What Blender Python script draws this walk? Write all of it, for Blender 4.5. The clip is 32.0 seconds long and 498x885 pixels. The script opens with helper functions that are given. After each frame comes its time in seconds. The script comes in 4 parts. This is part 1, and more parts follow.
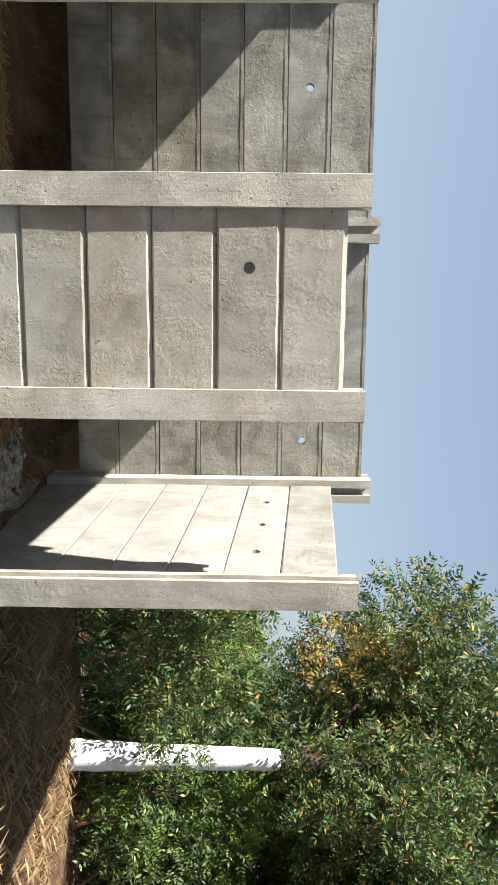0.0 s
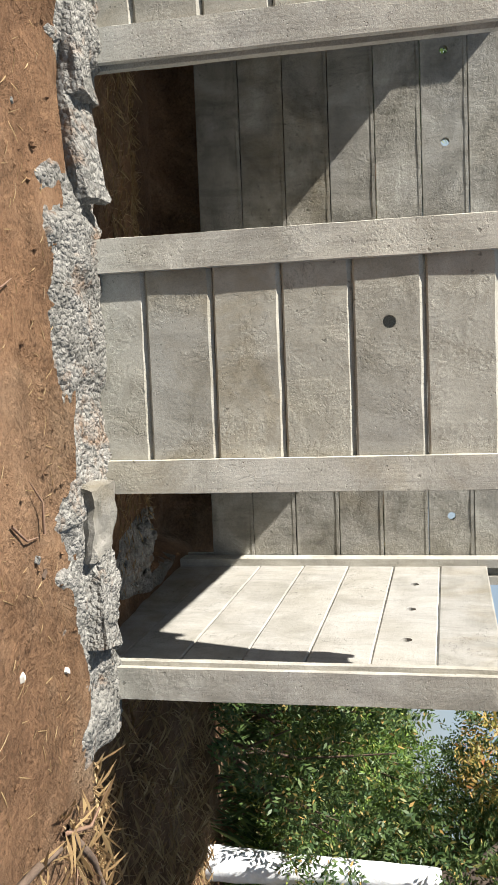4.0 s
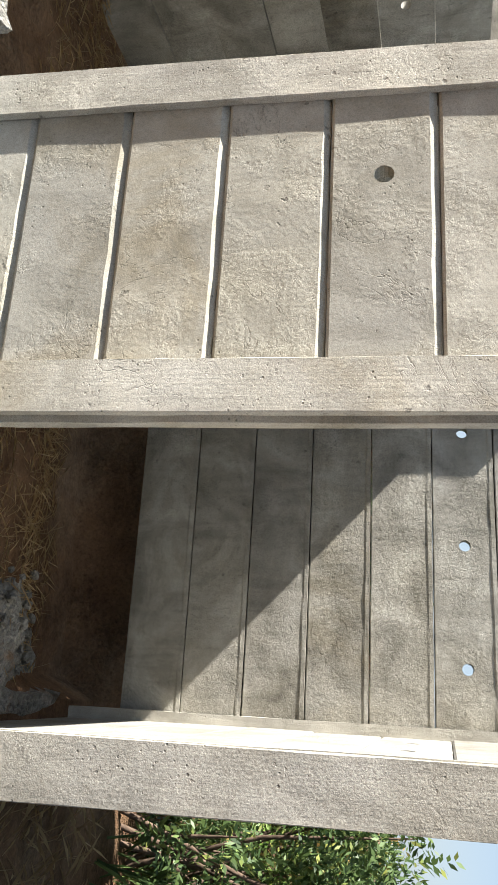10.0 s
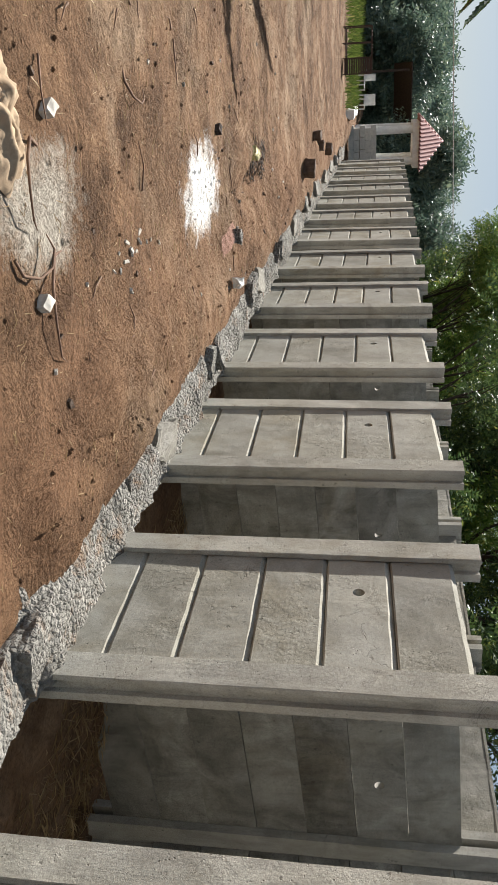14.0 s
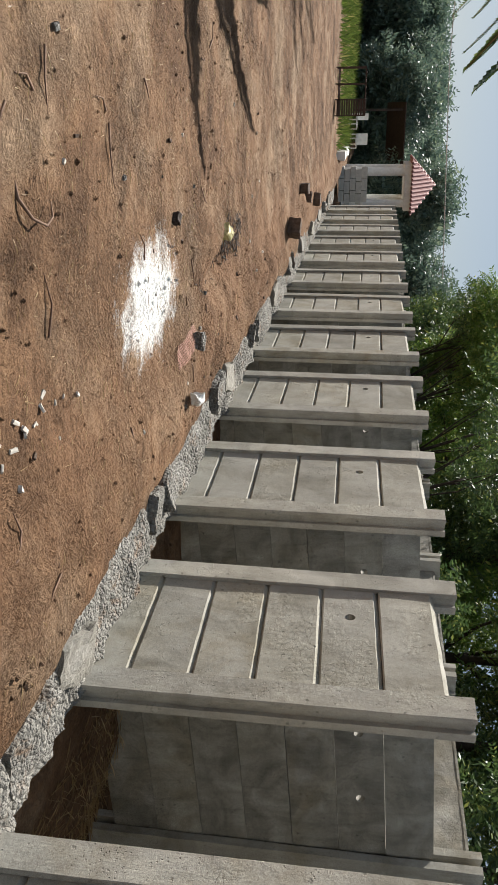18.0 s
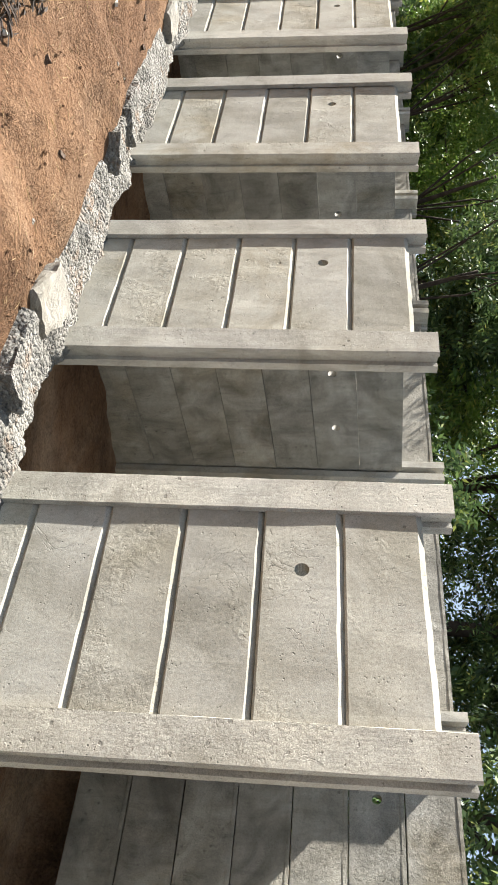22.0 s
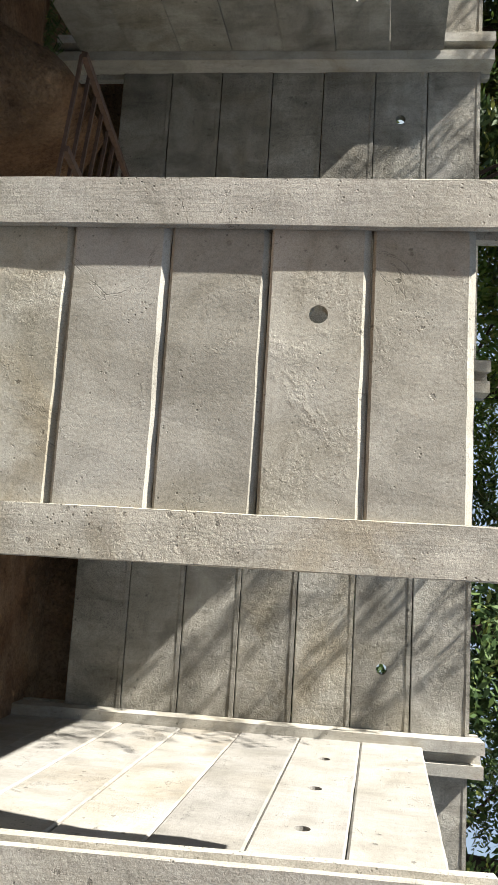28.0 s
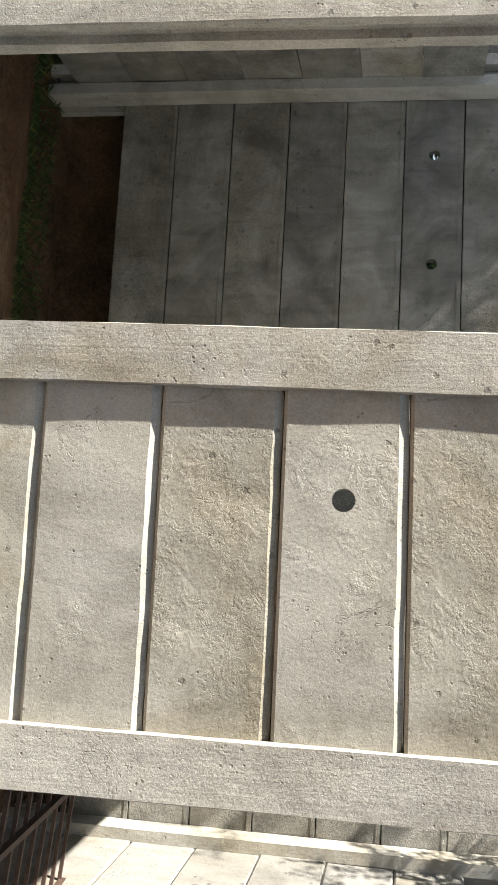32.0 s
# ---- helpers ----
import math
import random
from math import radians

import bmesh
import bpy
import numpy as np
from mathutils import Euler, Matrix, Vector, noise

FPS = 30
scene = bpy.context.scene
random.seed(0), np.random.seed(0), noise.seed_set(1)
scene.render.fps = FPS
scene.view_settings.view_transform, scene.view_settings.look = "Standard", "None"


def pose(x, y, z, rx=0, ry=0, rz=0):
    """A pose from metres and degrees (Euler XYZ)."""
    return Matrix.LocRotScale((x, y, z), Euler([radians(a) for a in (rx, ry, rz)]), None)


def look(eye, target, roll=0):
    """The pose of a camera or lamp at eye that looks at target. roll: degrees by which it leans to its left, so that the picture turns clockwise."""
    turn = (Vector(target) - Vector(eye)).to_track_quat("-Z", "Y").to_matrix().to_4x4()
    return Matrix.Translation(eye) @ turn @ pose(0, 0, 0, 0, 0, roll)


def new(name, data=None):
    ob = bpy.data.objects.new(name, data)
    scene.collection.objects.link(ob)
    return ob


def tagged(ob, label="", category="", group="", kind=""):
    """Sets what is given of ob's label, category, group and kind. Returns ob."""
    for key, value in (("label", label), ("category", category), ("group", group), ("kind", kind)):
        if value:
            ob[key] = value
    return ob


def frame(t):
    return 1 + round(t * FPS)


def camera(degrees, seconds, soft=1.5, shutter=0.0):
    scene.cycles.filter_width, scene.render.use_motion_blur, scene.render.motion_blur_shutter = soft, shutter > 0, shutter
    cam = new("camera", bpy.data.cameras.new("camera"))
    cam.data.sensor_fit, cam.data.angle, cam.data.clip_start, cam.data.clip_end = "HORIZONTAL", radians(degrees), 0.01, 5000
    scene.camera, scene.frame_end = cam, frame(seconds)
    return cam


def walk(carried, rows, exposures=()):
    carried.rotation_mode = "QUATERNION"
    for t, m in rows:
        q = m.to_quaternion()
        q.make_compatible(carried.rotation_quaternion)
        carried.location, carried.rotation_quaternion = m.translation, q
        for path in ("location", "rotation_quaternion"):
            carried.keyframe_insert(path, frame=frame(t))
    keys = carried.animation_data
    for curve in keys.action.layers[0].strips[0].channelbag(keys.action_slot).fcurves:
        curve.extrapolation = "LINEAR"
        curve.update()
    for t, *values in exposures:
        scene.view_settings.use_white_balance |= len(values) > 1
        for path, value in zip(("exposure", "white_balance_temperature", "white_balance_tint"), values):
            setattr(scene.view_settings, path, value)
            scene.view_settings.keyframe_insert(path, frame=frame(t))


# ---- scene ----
# The film is held sideways: the picture's right is the world's up.
PATH = [
    (0, (-0.028, -3.811, 1.377), (0.335, -1.844, 1.366), 90.6),
    (0.5, (-0.03, -3.833, 1.372), (0.291, -1.859, 1.358), 90.7),
    (1, (-0.021, -3.818, 1.393), (0.267, -1.839, 1.365), 90.6),
    (1.5, (-0.021, -3.794, 1.348), (0.239, -1.811, 1.328), 90.4),
    (2, (-0.026, -3.774, 1.353), (0.219, -1.789, 1.323), 90.2),
    (2.5, (-0.018, -3.797, 1.338), (0.207, -1.81, 1.3), 90.0),
    (3, (0.008, -3.758, 1.338), (0.229, -1.779, 1.151), 89.9),
    (3.5, (0.05, -3.66, 1.337), (0.232, -1.691, 1.038), 89.4),
    (5.5, (0.11, -2.767, 1.379), (0.236, -0.806, 1.007), 87.5),
    (6, (0.085, -2.67, 1.381), (0.253, -0.708, 1.032), 86.7),
    (6.5, (0.181, -2.6, 1.352), (0.496, -0.652, 1.028), 86.7),
    (7, (0.469, -2.489, 1.35), (0.804, -0.534, 1.088), 89.4),
    (7.5, (0.565, -2.321, 1.336), (0.838, -0.362, 1.041), 89.2),
    (8, (0.693, -2.038, 1.348), (0.901, -0.067, 1.083), 92.0),
    (8.5, (0.988, -1.816, 1.332), (0.815, 0.156, 1.048), 91.8),
    (9, (1.179, -1.812, 1.348), (0.856, 0.141, 1.058), 91.1),
    (9.5, (1.243, -1.906, 1.345), (0.876, 0.035, 1.034), 90.3),
    (10, (1.285, -1.914, 1.36), (0.657, -0.045, 1.025), 90.2),
    (10.5, (1.316, -1.909, 1.353), (0.51, -0.111, 1.006), 90.7),
    (11, (1.316, -1.921, 1.348), (0.405, -0.176, 0.995), 90.4),
    (11.5, (1.297, -1.94, 1.361), (0.238, -0.282, 1.001), 90.0),
    (12, (1.238, -1.944, 1.366), (-0.119, -0.522, 0.995), 89.5),
    (12.5, (1.197, -2.013, 1.394), (-0.353, -0.808, 1.015), 90.5),
    (13, (1.165, -2.046, 1.4), (-0.521, -1.031, 1.042), 90.6),
    (13.5, (1.148, -2.078, 1.411), (-0.591, -1.153, 1.066), 90.5),
    (14, (1.135, -2.142, 1.416), (-0.668, -1.337, 1.102), 90.9),
    (14.5, (1.115, -2.197, 1.425), (-0.739, -1.501, 1.144), 91.6),
    (15, (1.098, -2.239, 1.426), (-0.769, -1.577, 1.146), 92.4),
    (15.5, (1.081, -2.267, 1.423), (-0.796, -1.637, 1.142), 92.5),
    (17.5, (0.096, -2.379, 1.373), (-1.79, -1.781, 1.079), 90.7),
    (18, (-0.356, -2.472, 1.362), (-2.186, -1.713, 1.09), 92.6),
    (18.5, (-0.827, -2.431, 1.343), (-2.595, -1.542, 1.048), 91.9),
    (19, (-1.257, -2.52, 1.408), (-2.987, -1.557, 1.125), 92.3),
    (19.5, (-1.693, -2.593, 1.419), (-3.382, -1.554, 1.159), 91.2),
    (20, (-2.219, -2.587, 1.425), (-3.917, -1.545, 1.253), 90.1),
    (20.5, (-2.67, -2.615, 1.422), (-4.304, -1.476, 1.25), 91.5),
    (21, (-3.223, -2.524, 1.43), (-4.751, -1.248, 1.245), 91.2),
    (21.5, (-3.697, -2.507, 1.456), (-5.151, -1.15, 1.244), 91.6),
    (22, (-4.155, -2.454, 1.466), (-5.519, -1.007, 1.259), 91.5),
    (22.5, (-4.641, -2.409, 1.491), (-5.889, -0.858, 1.295), 91.7),
    (23, (-5.14, -2.529, 1.46), (-6.236, -0.863, 1.307), 94.0),
    (23.5, (-5.627, -2.488, 1.426), (-6.588, -0.739, 1.297), 92.9),
    (24, (-6.045, -2.528, 1.429), (-6.794, -0.678, 1.302), 92.7),
    (24.5, (-6.425, -2.588, 1.429), (-7.079, -0.702, 1.303), 93.2),
    (26.5, (-7.815, -2.419, 1.474), (-8.241, -0.473, 1.295), 91.7),
    (27, (-8.17, -2.442, 1.48), (-8.523, -0.482, 1.296), 92.0),
    (27.5, (-8.555, -2.32, 1.449), (-8.9, -0.36, 1.26), 91.7),
    (28, (-8.906, -2.272, 1.45), (-9.226, -0.308, 1.248), 92.6),
    (28.5, (-9.127, -2.194, 1.437), (-9.378, -0.219, 1.248), 92.6),
    (29, (-9.459, -2.016, 1.435), (-9.584, -0.029, 1.245), 91.1),
    (29.5, (-9.753, -1.992, 1.442), (-9.809, -0.001, 1.254), 91.3),
    (30, (-9.987, -1.976, 1.434), (-9.997, 0.014, 1.24), 90.5),
    (30.5, (-10.303, -1.883, 1.415), (-10.312, 0.105, 1.2), 90.1),
    (31, (-10.686, -1.868, 1.421), (-10.806, 0.115, 1.183), 92.0),
    (31.5, (-10.998, -1.953, 1.449), (-11.18, 0.021, 1.184), 92.1),
    (32, (-11.41, -1.913, 1.419), (-11.662, 0.039, 1.164), 92.3),
]
cam = camera(34.1, 32.0, soft=1.0)


EXPOSURES = [(0.0, 1.05), (3.0, 0.93), (6.0, 0.75), (7.0, 0.72), (9.0, 1.2), (11.0, 1.42), (12.0, 1.5), (13.0, 0.7), (14.0, 0.6), (15.0, 0.58), (18.0, 0.48), (19.0, 0.58), (20.0, 0.58), (21.0, 0.8), (22.0, 1.42), (23.0, 1.52), (24.5, 1.52), (27.0, 1.4), (28.0, 1.12), (29.0, 1.15), (30.0, 1.32), (31.0, 1.0), (32.0, 1.22)]
walk(cam, [(t, look(eye, target, roll)) for t, eye, target, roll in PATH], EXPOSURES)

# ---- world and sun ----
SUN_TRAVEL = Vector((4.0, 1.0, -3.65)).normalized()
world = bpy.data.worlds.new("sky")
scene.world = world
world.use_nodes = True
wn = world.node_tree
sky = wn.nodes.new("ShaderNodeTexSky")
sky.sky_type = "NISHITA"
sky.sun_disc = False
sky.sun_elevation = math.asin(-SUN_TRAVEL.z)
sky.sun_rotation = math.atan2(-SUN_TRAVEL.x, -SUN_TRAVEL.y)
sky.air_density = 1.0
sky.ozone_density = 1.5
sky.dust_density = 1.0
# thin even haze over the clear sky
haze = wn.nodes.new("ShaderNodeMix")
haze.data_type, haze.blend_type = "RGBA", "MIX"
haze.inputs[0].default_value = 0.5
haze.inputs[7].default_value = (5.3, 6.5, 8.2, 1.0)
wn.links.new(sky.outputs[0], haze.inputs[6])
wn.links.new(haze.outputs[2], wn.nodes["Background"].inputs[0])
wn.nodes["Background"].inputs[1].default_value = 0.053
sun = new("sun", bpy.data.lights.new("sun", "SUN"))
sun.data.energy = 7.1
sun.data.angle = radians(0.6)
sun.data.color = (1.0, 0.965, 0.91)
sun.matrix_world = look((-40, -10, 40), Vector((-40, -10, 40)) + SUN_TRAVEL)

# ---- sizes ----
P = 1.900          # from buttress to buttress
SLAB = 0.30        # height of a slab
TOP = 1.80         # top of the front slabs at x = 0
RISE = 0.0048      # the fence climbs towards its far end
HALF = 0.49        # post centre from the buttress's middle
REAR = 2.085       # face of the rear slabs
REAR_TOP = 2.185
REAR_RISE = 0.0025
COUNT = 13


def lift(x):
    return -RISE * x


def rear_x(n):
    """The rear post behind buttress n; the rear bays are a little longer than the front ones."""
    return 1.39 if n < 0 else -0.46 - 1.908 * n


# ---- materials ----
def material(name):
    m = bpy.data.materials.new(name)
    m.use_nodes = True
    return m, m.node_tree, m.node_tree.nodes["Principled BSDF"]


def link(tree, a, b):
    tree.links.new(a, b)


def noise_node(tree, scale, detail=6.0, rough=0.6, vector=None, distortion=0.0):
    n = tree.nodes.new("ShaderNodeTexNoise")
    n.inputs["Scale"].default_value = scale
    n.inputs["Detail"].default_value = detail
    n.inputs["Roughness"].default_value = rough
    n.inputs["Distortion"].default_value = distortion
    if vector is not None:
        link(tree, vector, n.inputs["Vector"])
    return n


def ramp_node(tree, value, stops):
    r = tree.nodes.new("ShaderNodeValToRGB")
    e = r.color_ramp.elements
    while len(e) < len(stops):
        e.new(0.5)
    for el, (at, col) in zip(e, stops):
        el.position = at
        el.color = (*col, 1.0)
    link(tree, value, r.inputs[0])
    return r


def mix_node(tree, fac, a, b, blend="MIX"):
    m = tree.nodes.new("ShaderNodeMix")
    m.data_type = "RGBA"
    m.blend_type = blend
    if isinstance(fac, float):
        m.inputs[0].default_value = fac
    else:
        link(tree, fac, m.inputs[0])
    for v, i in ((a, 6), (b, 7)):
        if isinstance(v, tuple):
            m.inputs[i].default_value = (*v, 1.0)
        else:
            link(tree, v, m.inputs[i])
    return m.outputs[2]


def math_node(tree, op, a, b=0.0, c=0.0):
    m = tree.nodes.new("ShaderNodeMath")
    m.operation = op
    for i, v in enumerate((a, b, c)):
        if isinstance(v, (int, float)):
            m.inputs[i].default_value = v
        else:
            link(tree, v, m.inputs[i])
    return m.outputs[0]


def world_place(tree):
    return tree.nodes.new("ShaderNodeNewGeometry").outputs["Position"]


def bump(tree, bsdf, height, strength, distance):
    b = tree.nodes.new("ShaderNodeBump")
    b.inputs["Strength"].default_value = strength
    b.inputs["Distance"].default_value = distance
    link(tree, height, b.inputs["Height"])
    link(tree, b.outputs[0], bsdf.inputs["Normal"])


def offset_place(tree, source, rnd, scale=(1.0, 1.0, 1.0), shift=(37.0, 17.0, 29.0)):
    """A place that differs from object to object, so that no two casts look alike."""
    grow = tree.nodes.new("ShaderNodeVectorMath")
    grow.operation = "MULTIPLY"
    link(tree, source, grow.inputs[0])
    grow.inputs[1].default_value = scale
    out = tree.nodes.new("ShaderNodeVectorMath")
    out.operation = "MULTIPLY_ADD"
    link(tree, rnd, out.inputs[0])
    out.inputs[1].default_value = shift
    link(tree, grow.outputs[0], out.inputs[2])
    return out.outputs[0]


def grey(tree, value, stops):
    return ramp_node(tree, value, [(at, (g, g, g)) for at, g in stops]).outputs[0]


def concrete(name, dark, mid, light, rough=0.5, grain=1.0, print_mm=0.0, along="x", drips=0.0, pits_mm=1.2):
    """Cast concrete: cloudy tone, sand grain, blistered patches with crisp edges, air holes and the print of the mould. Heights in millimetres."""
    m, t, b = material(name)
    obj = t.nodes.new("ShaderNodeTexCoord").outputs["Object"]
    rnd = t.nodes.new("ShaderNodeObjectInfo").outputs["Random"]
    here = offset_place(t, obj, rnd)
    cloud = noise_node(t, 3.2, 5, 0.6, here, 0.8).outputs[0]
    wide = noise_node(t, 1.3, 3, 0.5, here, 0.4).outputs[0]
    sand = noise_node(t, 240.0, 3, 0.7, here).outputs[0]
    gritty = noise_node(t, 75.0, 4, 0.7, here).outputs[0]
    stretch = (1.6, 9.0, 22.0) if along == "x" else (26.0, 26.0, 1.1)
    fibre = noise_node(t, 3.0, 6, 0.65, offset_place(t, obj, rnd, stretch), 0.5).outputs[0]
    tone = ramp_node(t, cloud, [(0.32, dark), (0.52, mid), (0.7, light)]).outputs[0]
    tint = t.nodes.new("ShaderNodeHueSaturation")
    link(t, tone, tint.inputs["Color"])
    link(t, math_node(t, "MULTIPLY_ADD", rnd, 0.24, 0.87), tint.inputs["Value"])
    link(t, math_node(t, "MULTIPLY_ADD", wide, 0.8, 0.55), tint.inputs["Saturation"])
    col = mix_node(t, 0.55 * grain, tint.outputs[0], grey(t, sand, [(0.3, 0.5), (0.5, 1.0), (0.7, 1.3)]), "MULTIPLY")
    col = mix_node(t, 0.5, col, grey(t, gritty, [(0.28, 0.72), (0.5, 1.0), (0.75, 1.1)]), "MULTIPLY")
    # blistered patches: some casts are nearly smooth, others rough all over
    level = math_node(t, "MULTIPLY_ADD", math_node(t, "FRACT", math_node(t, "MULTIPLY", rnd, 7.31)), 0.3 * rough, 0.30 + 0.22 * rough)
    where = math_node(t, "MULTIPLY", math_node(t, "SUBTRACT", math_node(t, "ADD", level, math_node(t, "MULTIPLY_ADD", wide, 1.0, -0.5)), noise_node(t, 5.0, 4, 0.6, here, 0.5).outputs[0]), 9.0)
    where = math_node(t, "MINIMUM", math_node(t, "MAXIMUM", where, 0.0), 1.0)
    blob = noise_node(t, 30.0, 6, 0.68, here, 0.25).outputs[0]
    flake = grey(t, blob, [(0.42, 0.0), (0.485, 0.55), (0.53, 0.6), (0.585, 1.0)])
    flake = math_node(t, "MULTIPLY", flake, where)
    # air holes in clusters
    cell = t.nodes.new("ShaderNodeTexVoronoi")
    cell.inputs["Scale"].default_value = 60.0
    link(t, here, cell.inputs["Vector"])
    hole = grey(t, cell.outputs["Distance"], [(0.12, 0.0), (0.24, 1.0)])
    keep = grey(t, noise_node(t, 7.0, 4, 0.65, here, 1.2).outputs[0], [(0.55, 1.0), (0.65, 0.0)])
    hole = math_node(t, "MAXIMUM", hole, keep)
    col = mix_node(t, 0.55, col, hole, "MULTIPLY")
    chip = t.nodes.new("ShaderNodeTexVoronoi")
    chip.inputs["Scale"].default_value = 14.0
    link(t, here, chip.inputs["Vector"])
    cut = math_node(t, "ADD", chip.outputs["Distance"], math_node(t, "MULTIPLY_ADD", gritty, 0.3, -0.15))
    cut = math_node(t, "MAXIMUM", grey(t, cut, [(0.07, 0.0), (0.13, 1.0)]), grey(t, wide, [(0.5, 1.0), (0.54, 0.0)]))
    col = mix_node(t, 0.4, col, cut, "MULTIPLY")
    if drips:
        run = noise_node(t, 2.2, 6, 0.7, offset_place(t, obj, rnd, (6.0, 6.0, 1.0)), 0.6).outputs[0]
        col = mix_node(t, drips, col, grey(t, run, [(0.34, 0.5), (0.5, 1.0), (0.68, 1.2)]), "MULTIPLY")
        col = mix_node(t, drips * 0.4, col, grey(t, fibre, [(0.34, 0.65), (0.5, 1.0), (0.7, 1.18)]), "MULTIPLY")
    # rusty brown weather stains on some of the casts
    stained = math_node(t, "MULTIPLY", grey(t, math_node(t, "FRACT", math_node(t, "MULTIPLY", rnd, 3.7)), [(0.55, 0.12), (0.6, 0.6)]), grey(t, noise_node(t, 2.4, 5, 0.65, here, 0.7).outputs[0], [(0.46, 0.0), (0.66, 1.0)]))
    col = mix_node(t, stained, col, mix_node(t, 1.0, col, (0.72, 0.64, 0.5), "MULTIPLY"))
    # a few hairline cracks and trowel marks
    crack = math_node(t, "ABSOLUTE", math_node(t, "SUBTRACT", noise_node(t, 2.3, 6, 0.6, here, 1.4).outputs[0], 0.5))
    crack = math_node(t, "MAXIMUM", grey(t, crack, [(0.0, 0.0), (0.0045, 1.0)]), grey(t, noise_node(t, 2.9, 2, 0.5, here).outputs[0], [(0.56, 1.0), (0.60, 0.0)]))
    col = mix_node(t, 0.4, col, crack, "MULTIPLY")
    link(t, col, b.inputs["Base Color"])
    b.inputs["Roughness"].default_value = 0.9
    b.inputs["Specular IOR Level"].default_value = 0.2
    h = math_node(t, "MULTIPLY", sand, 0.75 * grain)
    h = math_node(t, "MULTIPLY_ADD", gritty, 1.3 * grain, h)
    h = math_node(t, "MULTIPLY_ADD", cloud, 3.0, h)
    h = math_node(t, "MULTIPLY_ADD", flake, 0.9 + 0.8 * rough, h)
    h = math_node(t, "MULTIPLY_ADD", hole, pits_mm, h)
    h = math_node(t, "MULTIPLY_ADD", crack, 0.8, h)
    h = math_node(t, "MULTIPLY_ADD", cut, 1.6, h)
    if print_mm:
        h = math_node(t, "MULTIPLY_ADD", fibre, print_mm, h)
    bump(t, b, h, 1.0, 0.001)
    return m


M_FRONT = concrete("concrete_slab_smooth", (0.258, 0.240, 0.190), (0.350, 0.330, 0.273), (0.409, 0.387, 0.326), 0.55, 0.85)
M_SIDE = concrete("concrete_slab_pale", (0.232, 0.220, 0.188), (0.293, 0.278, 0.245), (0.336, 0.321, 0.287), 0.25, 0.8, 0.6, "x", 0.25)
M_REAR = concrete("concrete_slab_rough", (0.167, 0.155, 0.126), (0.283, 0.266, 0.223), (0.394, 0.373, 0.317), 1.25, 1.8, 0.4, "x", 0.4, 2.0)
M_POST = concrete("concrete_post", (0.303, 0.284, 0.234), (0.409, 0.385, 0.326), (0.475, 0.450, 0.385), 0.35, 1.25, 1.1, "z", 0.3, 3.0)


def mortar_material():
    """Stony mortar: pebbles bedded in grey paste, dusted with red earth."""
    m, t, b = material("stony_mortar")
    place = world_place(t)
    warp = noise_node(t, 30.0, 3, 0.6, place)
    near = t.nodes.new("ShaderNodeVectorMath")
    near.operation = "MULTIPLY_ADD"
    link(t, warp.outputs["Color"], near.inputs[0])
    near.inputs[1].default_value = (0.03, 0.03, 0.03)
    link(t, place, near.inputs[2])
    peb = t.nodes.new("ShaderNodeTexVoronoi")
    peb.inputs["Scale"].default_value = 48.0
    link(t, near.outputs[0], peb.inputs["Vector"])
    fine = noise_node(t, 130.0, 5, 0.75, place)
    big = noise_node(t, 3.5, 6, 0.65, place, 0.5)
    tone = ramp_node(t, big.outputs[0], [(0.3, (0.15, 0.142, 0.124)), (0.5, (0.235, 0.224, 0.198)), (0.7, (0.32, 0.305, 0.272))]).outputs[0]
    var = t.nodes.new("ShaderNodeHueSaturation")
    link(t, tone, var.inputs["Color"])
    sep = t.nodes.new("ShaderNodeSeparateColor")
    link(t, peb.outputs["Color"], sep.inputs[0])
    link(t, math_node(t, "MULTIPLY_ADD", sep.outputs[0], 0.5, 0.75), var.inputs["Value"])
    speck = ramp_node(t, fine.outputs[0], [(0.3, (0.5, 0.5, 0.5)), (0.5, (1, 1, 1)), (0.75, (1.3, 1.3, 1.28))]).outputs[0]
    col = mix_node(t, 0.7, var.outputs[0], speck, "MULTIPLY")
    dust = ramp_node(t, noise_node(t, 5.0, 5, 0.7, place, 0.5).outputs[0], [(0.54, (0, 0, 0)), (0.68, (0.75, 0.75, 0.75))]).outputs[0]
    col = mix_node(t, dust, col, (0.22, 0.135, 0.08))
    link(t, col, b.inputs["Base Color"])
    b.inputs["Roughness"].default_value = 0.95
    b.inputs["Specular IOR Level"].default_value = 0.15
    h = math_node(t, "MULTIPLY_ADD", peb.outputs["Distance"], -1.4, math_node(t, "MULTIPLY", fine.outputs[0], 0.5))
    bump(t, b, h, 1.0, 0.022)
    return m


M_MORTAR = mortar_material()


